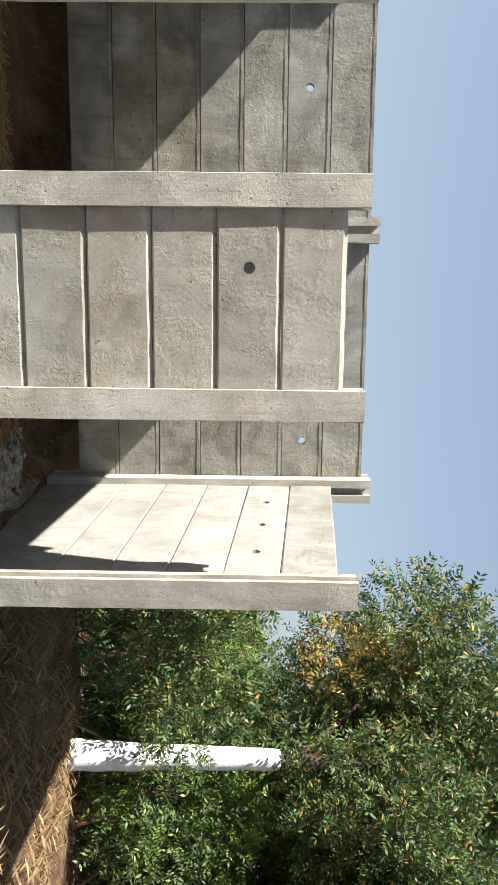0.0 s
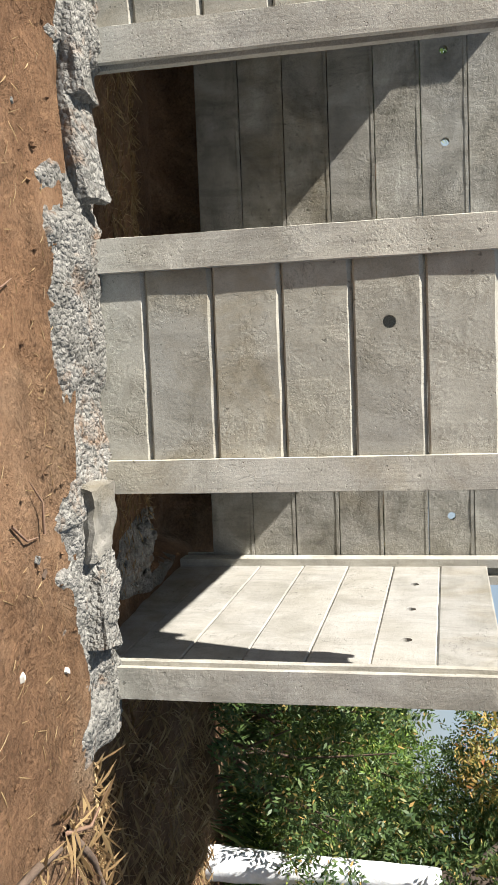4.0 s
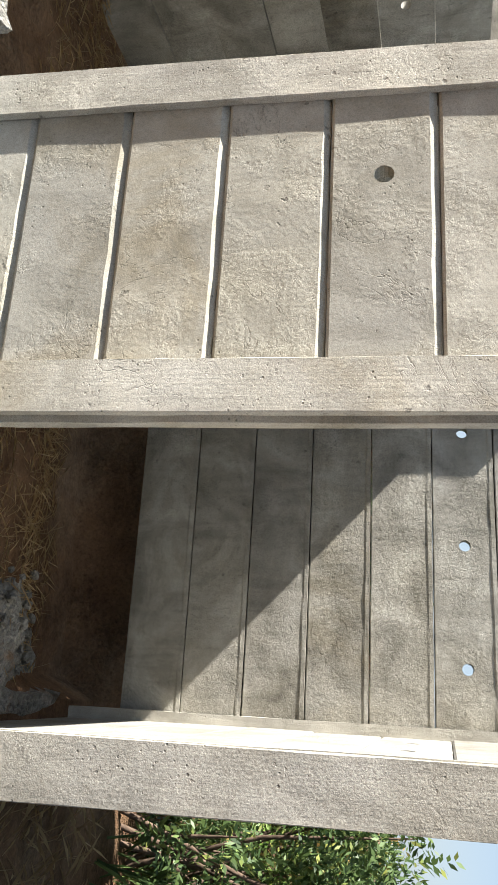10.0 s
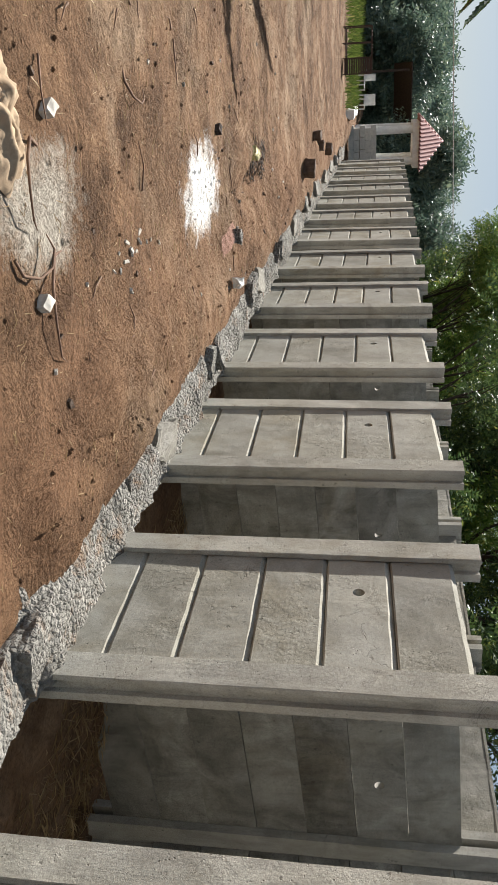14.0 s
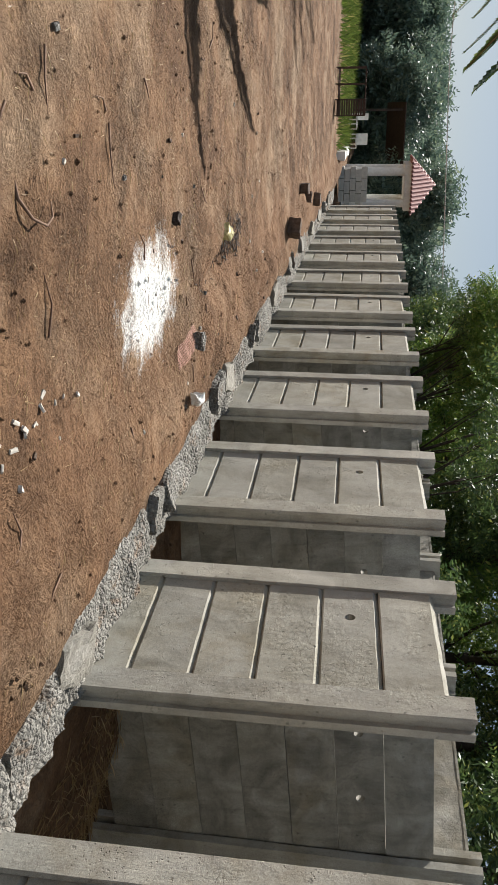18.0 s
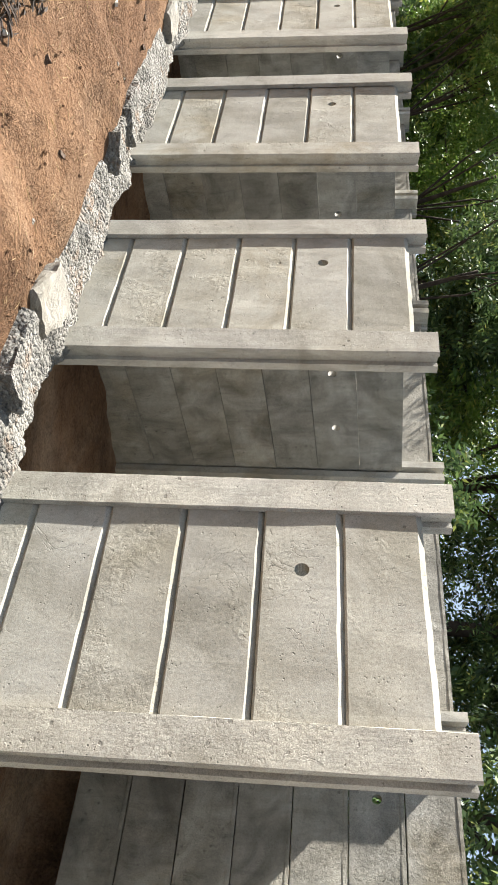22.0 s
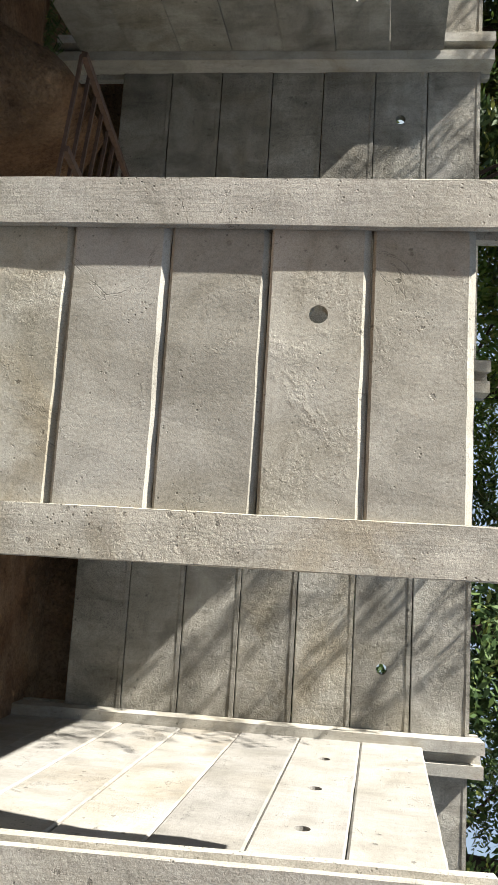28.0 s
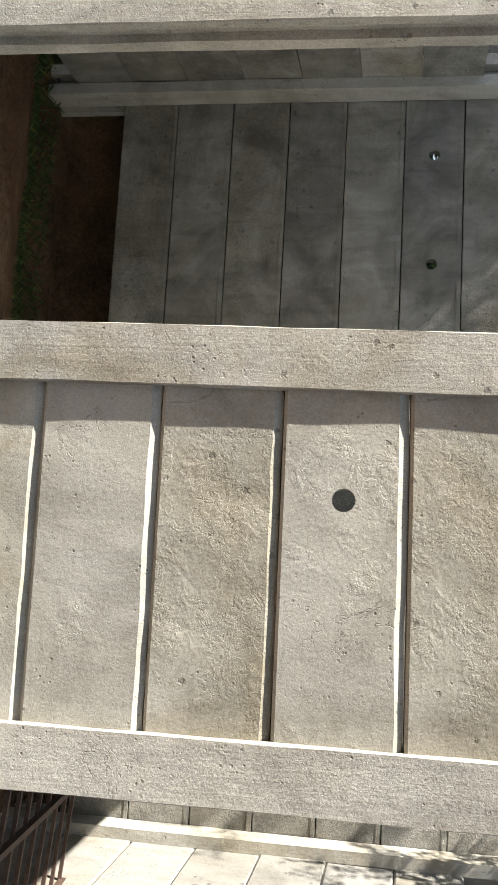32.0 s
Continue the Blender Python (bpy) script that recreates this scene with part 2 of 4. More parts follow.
def soil_material():
    m, t, b = material("red_soil")
    place = world_place(t)
    big = noise_node(t, 0.85, 8, 0.66, place, 0.5)
    dent = noise_node(t, 2.1, 4, 0.55, place, 0.7)
    mid = noise_node(t, 5.0, 8, 0.68, place, 0.5)
    fine = noise_node(t, 60.0, 6, 0.75, place)
    straw = noise_node(t, 26.0, 5, 0.7, place, 2.5)
    col = ramp_node(t, big.outputs[0], [(0.32, (0.10, 0.056, 0.032)), (0.5, (0.192, 0.114, 0.064)), (0.66, (0.27, 0.187, 0.12))]).outputs[0]
    col2 = ramp_node(t, mid.outputs[0], [(0.3, (0.42, 0.38, 0.35)), (0.48, (0.95, 0.93, 0.92)), (0.72, (1.3, 1.27, 1.22))]).outputs[0]
    col = mix_node(t, 0.75, col, col2, "MULTIPLY")
    grit = ramp_node(t, fine.outputs[0], [(0.3, (0.4, 0.37, 0.35)), (0.5, (1, 1, 1)), (0.75, (1.45, 1.42, 1.38))]).outputs[0]
    col = mix_node(t, 0.8, col, grit, "MULTIPLY")
    lump = t.nodes.new("ShaderNodeTexVoronoi")
    lump.inputs["Scale"].default_value = 30.0
    warped = t.nodes.new("ShaderNodeVectorMath")
    warped.operation = "MULTIPLY_ADD"
    link(t, mid.outputs["Color"], warped.inputs[0])
    warped.inputs[1].default_value = (0.25, 0.25, 0.25)
    link(t, place, warped.inputs[2])
    link(t, warped.outputs[0], lump.inputs["Vector"])
    crumbly = grey(t, noise_node(t, 1.6, 5, 0.6, place, 0.6).outputs[0], [(0.42, 0.0), (0.6, 1.0)])
    clod = math_node(t, "MULTIPLY", grey(t, lump.outputs["Distance"], [(0.05, 1.0), (0.6, 0.0)]), crumbly)
    col = mix_node(t, math_node(t, "MULTIPLY", crumbly, 0.6), col, grey(t, lump.outputs["Distance"], [(0.1, 1.15), (0.45, 0.95), (0.7, 0.45)]), "MULTIPLY")
    # freshly dug red earth along the footing, spilt lime and dried cement
    sep = t.nodes.new("ShaderNodeSeparateXYZ")
    link(t, place, sep.inputs[0])
    band = math_node(t, "ABSOLUTE", math_node(t, "ADD", sep.outputs[1], 0.95))
    band = math_node(t, "ADD", band, math_node(t, "MULTIPLY_ADD", dent.outputs[0], 1.6, -0.8))
    dug = grey(t, band, [(0.15, 0.5), (0.65, 0.0)])
    col = mix_node(t, dug, col, mix_node(t, 0.8, (0.2, 0.112, 0.062), grit, "MULTIPLY"))
    for cx, cy, rx, ry, tone, edge in SPILLS:
        dx = math_node(t, "DIVIDE", math_node(t, "SUBTRACT", sep.outputs[0], cx), rx)
        dy = math_node(t, "DIVIDE", math_node(t, "SUBTRACT", sep.outputs[1], cy), ry)
        d = math_node(t, "SQRT", math_node(t, "ADD", math_node(t, "MULTIPLY", dx, dx), math_node(t, "MULTIPLY", dy, dy)))
        d = math_node(t, "ADD", d, math_node(t, "MULTIPLY_ADD", mid.outputs[0], 1.5, -0.75))
        d = math_node(t, "ADD", d, math_node(t, "MULTIPLY_ADD", fine.outputs[0], 1.0, -0.5))
        mask = ramp_node(t, d, [(edge, (1, 1, 1)), (1.0, (0, 0, 0))]).outputs[0]
        col = mix_node(t, mask, col, tone)
    link(t, col, b.inputs["Base Color"])
    b.inputs["Roughness"].default_value = 0.95
    b.inputs["Specular IOR Level"].default_value = 0.1
    h = math_node(t, "MULTIPLY_ADD", mid.outputs[0], 1.2, math_node(t, "MULTIPLY_ADD", fine.outputs[0], 0.25, math_node(t, "MULTIPLY_ADD", dent.outputs[0], 2.2, math_node(t, "MULTIPLY", straw.outputs[0], 0.2))))
    h = math_node(t, "MULTIPLY_ADD", clod, 0.5, h)
    bump(t, b, h, 1.0, 0.045)
    return m


# x, y, half sizes, colour, hard edge
SPILLS = [
    (-4.92, -1.46, 0.62, 0.36, (0.82, 0.81, 0.77), 0.5),
    (-1.95, -1.74, 0.46, 0.28, (0.42, 0.37, 0.3), 0.4),
]
M_SOIL = soil_material()


def simple(name, a, c, scale, rough=0.8, relief=0.004, metal=0.0):
    m, t, b = material(name)
    obj = t.nodes.new("ShaderNodeTexCoord").outputs["Object"]
    n = noise_node(t, scale, 6, 0.65, obj, 0.4)
    col = ramp_node(t, n.outputs[0], [(0.3, a), (0.7, c)]).outputs[0]
    link(t, col, b.inputs["Base Color"])
    b.inputs["Roughness"].default_value = rough
    b.inputs["Metallic"].default_value = metal
    b.inputs["Specular IOR Level"].default_value = 0.3
    bump(t, b, n.outputs[0], 0.6, relief)
    return m


def leaf_material(name, a, c, d):
    m, t, b = material(name)
    isl = t.nodes.new("ShaderNodeNewGeometry").outputs["Random Per Island"]
    col = ramp_node(t, isl, [(0.0, a), (0.86, c), (0.985, d)]).outputs[0]
    link(t, col, b.inputs["Base Color"])
    b.inputs["Roughness"].default_value = 0.48
    b.inputs["Specular IOR Level"].default_value = 0.35
    tr = t.nodes.new("ShaderNodeBsdfTranslucent")
    link(t, col, tr.inputs["Color"])
    mx = t.nodes.new("ShaderNodeMixShader")
    mx.inputs[0].default_value = 0.3
    link(t, b.outputs[0], mx.inputs[1])
    link(t, tr.outputs[0], mx.inputs[2])
    link(t, mx.outputs[0], t.nodes["Material Output"].inputs[0])
    return m


M_LEAF = leaf_material("leaves_deep_green", (0.03, 0.06, 0.022), (0.115, 0.175, 0.055), (0.26, 0.28, 0.07))
M_LEAF_NEW = leaf_material("leaves_fresh_green", (0.06, 0.12, 0.02), (0.17, 0.26, 0.05), (0.32, 0.33, 0.08))
M_LEAF_TIP = leaf_material("leaves_ochre_tips", (0.03, 0.065, 0.022), (0.11, 0.16, 0.045), (0.42, 0.27, 0.09))
M_LEAF_OCHRE = leaf_material("leaves_young_ochre", (0.2, 0.2, 0.05), (0.42, 0.28, 0.08), (0.5, 0.2, 0.07))
# distance haze is put into this leaf colour: paler and bluer green
M_LEAF_HAZED = leaf_material("leaves_green_haze_painted", (0.08, 0.13, 0.10), (0.18, 0.24, 0.17), (0.25, 0.30, 0.19))
M_BARK = simple("bark", (0.06, 0.04, 0.028), (0.15, 0.105, 0.075), 14, 0.95, 0.02)
M_BARK_DARK = simple("dark_bark", (0.03, 0.022, 0.018), (0.08, 0.06, 0.045), 14, 0.95, 0.02)
M_LIMEWASH = simple("limewashed_bark", (0.55, 0.56, 0.56), (0.85, 0.86, 0.86), 9, 0.9, 0.015)
M_WHITE = simple("white_paint", (0.62, 0.61, 0.57), (0.8, 0.79, 0.75), 5, 0.7)
M_BLOCK = simple("grey_block", (0.42, 0.41, 0.37), (0.58, 0.56, 0.5), 8, 0.9)
M_TILE = simple("red_roof_tile", (0.34, 0.15, 0.13), (0.46, 0.24, 0.21), 6, 0.7)
M_RUST = simple("rusty_steel", (0.05, 0.032, 0.024), (0.10, 0.062, 0.045), 30, 0.8, 0.002)
M_GRASS = leaf_material("grass", (0.06, 0.10, 0.02), (0.14, 0.2, 0.04), (0.3, 0.28, 0.1))
M_STRAW = leaf_material("dry_straw", (0.25, 0.16, 0.08), (0.42, 0.3, 0.15), (0.55, 0.42, 0.24))
M_TWIG = simple("dry_twig", (0.12, 0.07, 0.045), (0.24, 0.15, 0.1), 20, 0.9, 0.003)
M_STONE = simple("pale_stone", (0.45, 0.4, 0.33), (0.7, 0.66, 0.58), 12, 0.9)


# ---- builders ----
def mesh_of(name, verts, faces, mat, smooth=False):
    me = bpy.data.meshes.new(name)
    me.from_pydata([tuple(v) for v in verts], [], faces)
    me.materials.append(mat)
    if smooth:
        me.polygons.foreach_set("use_smooth", [True] * len(me.polygons))
    me.update()
    return me


def piece(name, me, parent, m, label=""):
    ob = new(name, me)
    if parent is not None:
        ob.parent = parent
    ob.matrix_basis = m
    return tagged(ob, label=label) if label else ob


def part(name, bm, mat, parent, label=""):
    me = bpy.data.meshes.new(name)
    bm.to_mesh(me)
    bm.free()
    me.materials.append(mat)
    ob = new(name, me)
    ob.parent = parent
    return tagged(ob, label=label) if label else ob


def thing(name, m, label, category, group="", kind=""):
    ob = new(name)
    ob.empty_display_size = 0.1
    ob.matrix_basis = m
    return tagged(ob, label, category, group, kind)


def slab_mesh(name, length, mat, holes=(), seed=0, thick=0.05, bevel=0.02, rough=0.0015, back=None, lip=0.0):
    """A slab with a chamfered top edge, worn edges and drilled holes; face at y = 0, base at z = 0, middle at x = 0."""
    rng = random.Random(seed)
    h, half, r = SLAB, length / 2, 0.028
    xs = [-half + length * i / 12 for i in range(13)]
    for x in holes:
        xs = [v for v in xs if abs(v - x) > 0.075] + [x - 0.06, x + 0.06]
    xs.sort()
    prof = [(0.006, 0.002), (0.0, 0.010), (0.0, h - bevel - 0.004), (bevel * 0.9, h - 0.002), (thick, h - 0.002), (thick, 0.002)]
    if lip:
        prof = [(0.002, 0.001), (0.0, 0.005), (0.0, h - 0.034), (-lip, h - 0.024), (-lip, h - 0.005), (thick, h - 0.001), (thick, 0.0)]
    verts, faces, n = [], [], len(prof)
    for x in xs:
        j = rng.uniform(-1, 1) * rough
        for k, (y, z) in enumerate(prof):
            w = rng.uniform(-1, 1) * rough
            verts.append((x, y + (w if k in (1, 2, 3) else 0), z + (j + w if k in (2, 3) else 0)))
    drilled = {min(range(len(xs)), key=lambda i: abs(xs[i] - (x - 0.06))): x for x in holes}
    for i in range(len(xs) - 1):
        for k in range(n):
            a, b = i * n + k, i * n + (k + 1) % n
            if i in drilled and k in (1, n - 2):
                continue
            faces.append((a, b, b + n, a + n))
    faces.append(tuple(range(n - 1, -1, -1)))
    faces.append(tuple(range((len(xs) - 1) * n, len(xs) * n)))
    for i, x in drilled.items():
        rings = []
        for y, ks in ((0.0, (1, 2)), (thick, (n - 1, n - 2))):
            lo, hi = verts[i * n + ks[0]], verts[i * n + ks[1]]
            lo2, hi2 = verts[(i + 1) * n + ks[0]], verts[(i + 1) * n + ks[1]]
            outer, inner, cz = [], [], h / 2
            corners = [lo, lo2, hi2, hi]
            for c in range(4):
                p, q = Vector(corners[c]), Vector(corners[(c + 1) % 4])
                for s in range(4):
                    outer.append(len(verts))
                    verts.append(tuple(p.lerp(q, s / 4)))
            for o in range(16):
                turn = math.atan2(-h / 2, -0.06) + math.pi * o / 8
                d = Vector((math.cos(turn), 0, math.sin(turn)))
                inner.append(len(verts))
                verts.append((x + d.x * r, y, cz + d.z * r))
            for s in range(16):
                e = (s + 1) % 16
                q = (outer[s], outer[e], inner[e], inner[s])
                faces.append(q if y == 0 else q[::-1])
            rings.append(inner)
        for s in range(16):
            e = (s + 1) % 16
            faces.append((rings[0][s], rings[0][e], rings[1][e], rings[1][s]))
    me = mesh_of(name, verts, faces, mat)
    bm = bmesh.new()
    bm.from_mesh(me)
    bmesh.ops.remove_doubles(bm, verts=bm.verts, dist=1e-5)
    bmesh.ops.recalc_face_normals(bm, faces=bm.faces)
    bm.to_mesh(me)
    bm.free()
    # wings only: darker, rougher concrete colours in the shade of the back face
    if back is not None:
        me.materials.append(back)
        for poly in me.polygons:
            if poly.normal.y > 0.9:
                poly.material_index = 1
    return me


def post_mesh(name, outline, height, mat, seed=0, worn=0.003):
    """An upright of that outline, with uneven edges; base at z = 0."""
    rng = random.Random(seed)
    verts, faces, n, steps = [], [], len(outline), 16
    for i in range(steps + 1):
        z = height * i / steps
        for x, y in outline:
            w = worn if i < steps else worn * 2
            verts.append((x + rng.uniform(-1, 1) * w * 0.5, y + rng.uniform(-1, 1) * w * 0.4, z + (rng.uniform(-1, 1) * w if i == steps else 0)))
    for i in range(steps):
        for k in range(n):
            a, b = i * n + k, i * n + (k + 1) % n
            faces.append((a, b, b + n, a + n))
    faces.append(tuple(range(steps * n, steps * n + n)))
    return mesh_of(name, verts, faces, mat)


FRONT_POST = [(-0.073, -0.029), (0.073, -0.029), (0.075, -0.025), (0.075, -0.003), (0.05, -0.001), (0.05, 0.053), (0.075, 0.055), (0.075, 0.095),
              (-0.075, 0.095), (-0.075, 0.055), (-0.05, 0.053), (-0.05, -0.001), (-0.075, -0.003), (-0.075, -0.025)]
REAR_POST = [(-0.085, -0.13), (-0.028, -0.13), (-0.028, -0.06), (0.028, -0.06), (0.028, -0.13), (0.085, -0.13), (0.085, -0.004), (0.055, -0.002), (0.055, 0.054), (0.085, 0.056), (0.085, 0.1),
             (-0.085, 0.1), (-0.085, 0.056), (-0.055, 0.054), (-0.055, -0.002), (-0.085, -0.004)]

# ---- ground ----
def ground_height(x, y):
    """Trodden earth before the fence, dug out between the buttresses, rising a little away from it."""
    z = 0.10 + lift(x) + 0.03 * noise.noise((x * 0.5, y * 0.5, 1.0)) + 0.02 * noise.noise((x * 1.6, y * 1.6, 6.0)) + 0.016 * noise.noise((x * 3.3, y * 3.3, 4.0))
    near = min(1.0, max(0.0, (y + 0.35) / 0.5))
    z -= 0.22 * near
    deep = 0.22 - 0.17 * math.exp(-((x + 7.9) / 2.6) ** 4)
    z -= deep * min(1.0, max(0.0, (y - 1.2) / 0.6)) if x < 1.25 else 0.0
    # bank added behind the rear slabs so the gap beneath them shows shaded earth
    gap_shade_bank = min(1.0, max(0.0, (y - 2.35) / 0.15)) * min(1.0, max(0.0, (1.7 - x) / 0.4))
    z += (0.46 if x < 1.25 else 0.24) * gap_shade_bank
    z += 0.020 * abs(noise.noise((x * 5.5, y * 5.5, 9.0))) + 0.014 * noise.noise((x * 12, y * 12, 2.0))
    z -= 0.10 * math.exp(-((x + 7.2) / 0.9) ** 2 - ((y + 1.3 + 0.1 * noise.noise((x * 2, 0, 3))) / 0.15) ** 2)
    z += 0.09 * max(-0.4, noise.noise((x * 2.3, y * 2.6, 12.0)) + 0.15) * math.exp(-((y + 0.85) / 0.42) ** 2) * min(1.0, max(0.15, (-4.5 - x) / 2.0))
    z += (0.07 if x < -1.4 else -0.05) * math.exp(-((y + 0.62) / 0.35) ** 2) * (0.6 + 0.8 * noise.noise((x * 1.7, 0, 2)))
    z += 0.44 * math.exp(-((x + 10.84) / 0.17) ** 4 - ((y - 0.9) / 0.45) ** 4)
    return z


def ground_sheet():
    def lines(lo, hi, step, far):
        mid = list(np.arange(lo, hi + step / 2, step))
        out, d = [], step
        v = hi
        while v < far:
            d *= 1.5
            v += d
            out.append(v)
        low, d, v = [], step, lo
        while v > -far:
            d *= 1.5
            v -= d
            low.append(v)
        return low[::-1] + mid + out
    xs, ys = lines(-28.0, 5.0, 0.12, 900), lines(-5.5, 2.6, 0.07, 900)
    verts = [(x, y, ground_height(x, y)) for x in xs for y in ys]
    n = len(ys)
    faces = [(i * n + j, (i + 1) * n + j, (i + 1) * n + j + 1, i * n + j + 1) for i in range(len(xs) - 1) for j in range(n - 1)]
    ob = new("ground", mesh_of("ground", verts, faces, M_SOIL, True))
    tagged(ob, "bare red-brown earth with grit and spilt white lime", "ground", kind="structure")


ground_sheet()


def clods():
    """Crumbs of earth strewn over the trodden yard."""
    r = np.random.RandomState(8)
    verts, faces = [], []
    for i in range(5600):
        near = i < 4200
        x = r.uniform(-8.5, 1.7) if near else r.uniform(-16, -8.5)
        y = -0.45 - 2.9 * r.rand() ** 1.3 if i % 5 else r.uniform(-0.1, 1.6)
        q = 0.002 + 0.013 * r.rand() ** 4
        z = ground_height(x, y) + q * 0.3
        b = len(verts)
        for dx, dy, dz in ((1, 0, 0), (-1, 0.2, 0), (0.1, 1, 0), (0, -1, 0.1), (0.1, 0, 0.9), (0, 0, -0.6)):
            verts.append((x + q * dx * r.uniform(0.6, 1.4), y + q * dy * r.uniform(0.6, 1.4), z + q * dz * r.uniform(0.6, 1.3)))
        for f in ((0, 2, 4), (2, 1, 4), (1, 3, 4), (3, 0, 4), (2, 0, 5), (1, 2, 5), (3, 1, 5), (0, 3, 5)):
            faces.append(tuple(b + k for k in f))
    tagged(new("earth_clods", mesh_of("earth_clods", verts, faces, M_SOIL)), "crumbs of red-brown earth", "earth", kind="stuff")


clods()

# ---- fence ----
def yaw_to(dx, dy):
    return math.degrees(math.atan2(dy, dx))


SLABS = {}


def slabs_for(key, length, mat, holes, thick=0.05, bevel=0.02, rough=0.0015, back=None, lip=0.0):
    if key not in SLABS:
        SLABS[key] = [slab_mesh("slab", length, mat, (), s, thick, bevel, rough, back, lip) for s in range(4)], slab_mesh("slab", length, mat, holes, 9, thick, bevel, rough, back, lip)
    return SLABS[key]


def panel(key, a, b, base, rows, mat, holes, label, group, bevel=0.02, rough=0.0015, back=None, lip=0.0, tilt=0.0):
    """A fence panel of stacked slabs from a to b (x, y): its face lies on the line, to the right of the way from a to b."""
    dx, dy = b[0] - a[0], b[1] - a[1]
    length = math.hypot(dx, dy)
    plain, drilled = slabs_for(key, length, mat, holes, bevel=bevel, rough=rough, back=back, lip=lip)
    root = thing("fence_bay", pose((a[0] + b[0]) / 2, (a[1] + b[1]) / 2, base, 0, 0, yaw_to(dx, dy)), label, "concrete fence", group)
    for k in range(rows):
        me = drilled if k == rows - 2 else plain[k % 4]
        piece("slab", me, root, pose(random.uniform(-0.004, 0.004), random.uniform(-0.003, 0.003), k * SLAB, 0, random.uniform(-0.1, 0.1) - tilt, random.uniform(-0.15, 0.15)))
    return root


POST = post_mesh("post", FRONT_POST, TOP + 0.10 + 0.35, M_POST, 3)
REARPOST = post_mesh("post", REAR_POST, REAR_TOP + 0.05 + 0.4, M_POST, 4)


def fence_post(me, x, y, base, turn=0.0, label="grey cast concrete fence post with side grooves"):
    ob = new("fence_post", me)
    ob.matrix_basis = pose(x, y, base, random.uniform(-0.3, 0.3), random.uniform(-0.3, 0.3), turn)
    return tagged(ob, label, "fence post", "fence posts")


# how each buttress was set: shift of its two posts, drop of the slabs at one end, shift of the drilled hole
SET = {0: (0.008, 0.0, 0.0, 0.008), 1: (0.048, 0.042, 0.03, 0.041), 2: (-0.035, -0.008, 0.028, -0.043), 3: (0.014, 0.032, 0.02, 0.006), 4: (0.015, -0.013, 0.0, -0.035), 5: (0.004, 0.015, 0.0, -0.014), 6: (0.022, 0.018, 0.008, 0.019)}


def buttress(n):
    cx = -n * P
    z = lift(cx)
    ls, rs, drop, hs = SET.get(n, (random.uniform(-0.02, 0.02), random.uniform(-0.02, 0.02), 0.0, random.uniform(-0.03, 0.03)))
    fence_post(POST, cx - HALF + ls, 0, z - 0.35)
    fence_post(POST, cx + HALF + rs, 0, z - 0.35)
    rx = rear_x(n)
    fence_post(REARPOST, rx, REAR, -REAR_RISE * rx - 0.4, label="tall concrete fence post with an open groove")
    panel("front%d" % n, (cx - HALF + ls + 0.055, 0.0), (cx + HALF + rs - 0.055, 0.0), z + TOP - 6 * SLAB - drop / 2, 6, M_FRONT, (-0.145 - (ls + rs) / 2 + hs,), "six smooth concrete slabs stacked between two posts", "front panels of the fence", tilt=math.degrees(math.atan2(drop, 0.87)))
    panel("wing%d" % n, (rx - 0.03, REAR - 0.10), (cx - HALF + ls - 0.025, 0.097), z + TOP - 7 * SLAB + 0.06, 7, M_SIDE, (-0.5, 0.0, 0.5), "pale concrete slabs of a wing that braces the fence", "bracing wings of the fence", 0.006, 0.001, M_REAR, tilt=-3.9)


def rear_bay(n):
    a, b = rear_x(n + 1), rear_x(n)
    panel("rear" if n >= 0 else "rear_end", (a + 0.06, REAR), (b - 0.06, REAR), -REAR_RISE * (a + b) / 2 + REAR_TOP - 7 * SLAB, 7, M_REAR, (-0.58, 0.0, 0.58), "seven rough weathered concrete slabs of the rear fence", "rear panels of the fence", 0.015, 0.0012, None, 0.0035)


for n in range(COUNT):
    buttress(n)
for n in range(-1, COUNT):
    rear_bay(n)
# the end wing
fence_post(POST, 1.43, 0, -0.35)
fence_post(REARPOST, 1.39, REAR, -0.4, label="tall concrete fence post with an open groove")
panel("wing_end", (1.355, REAR - 0.10), (1.40, 0.097), TOP - 7 * SLAB + 0.08, 7, M_SIDE, (-0.5, 0.0, 0.5), "pale sunlit concrete slabs at the end of the fence", "bracing wings of the fence", 0.006, 0.001, M_REAR, tilt=-3.9)


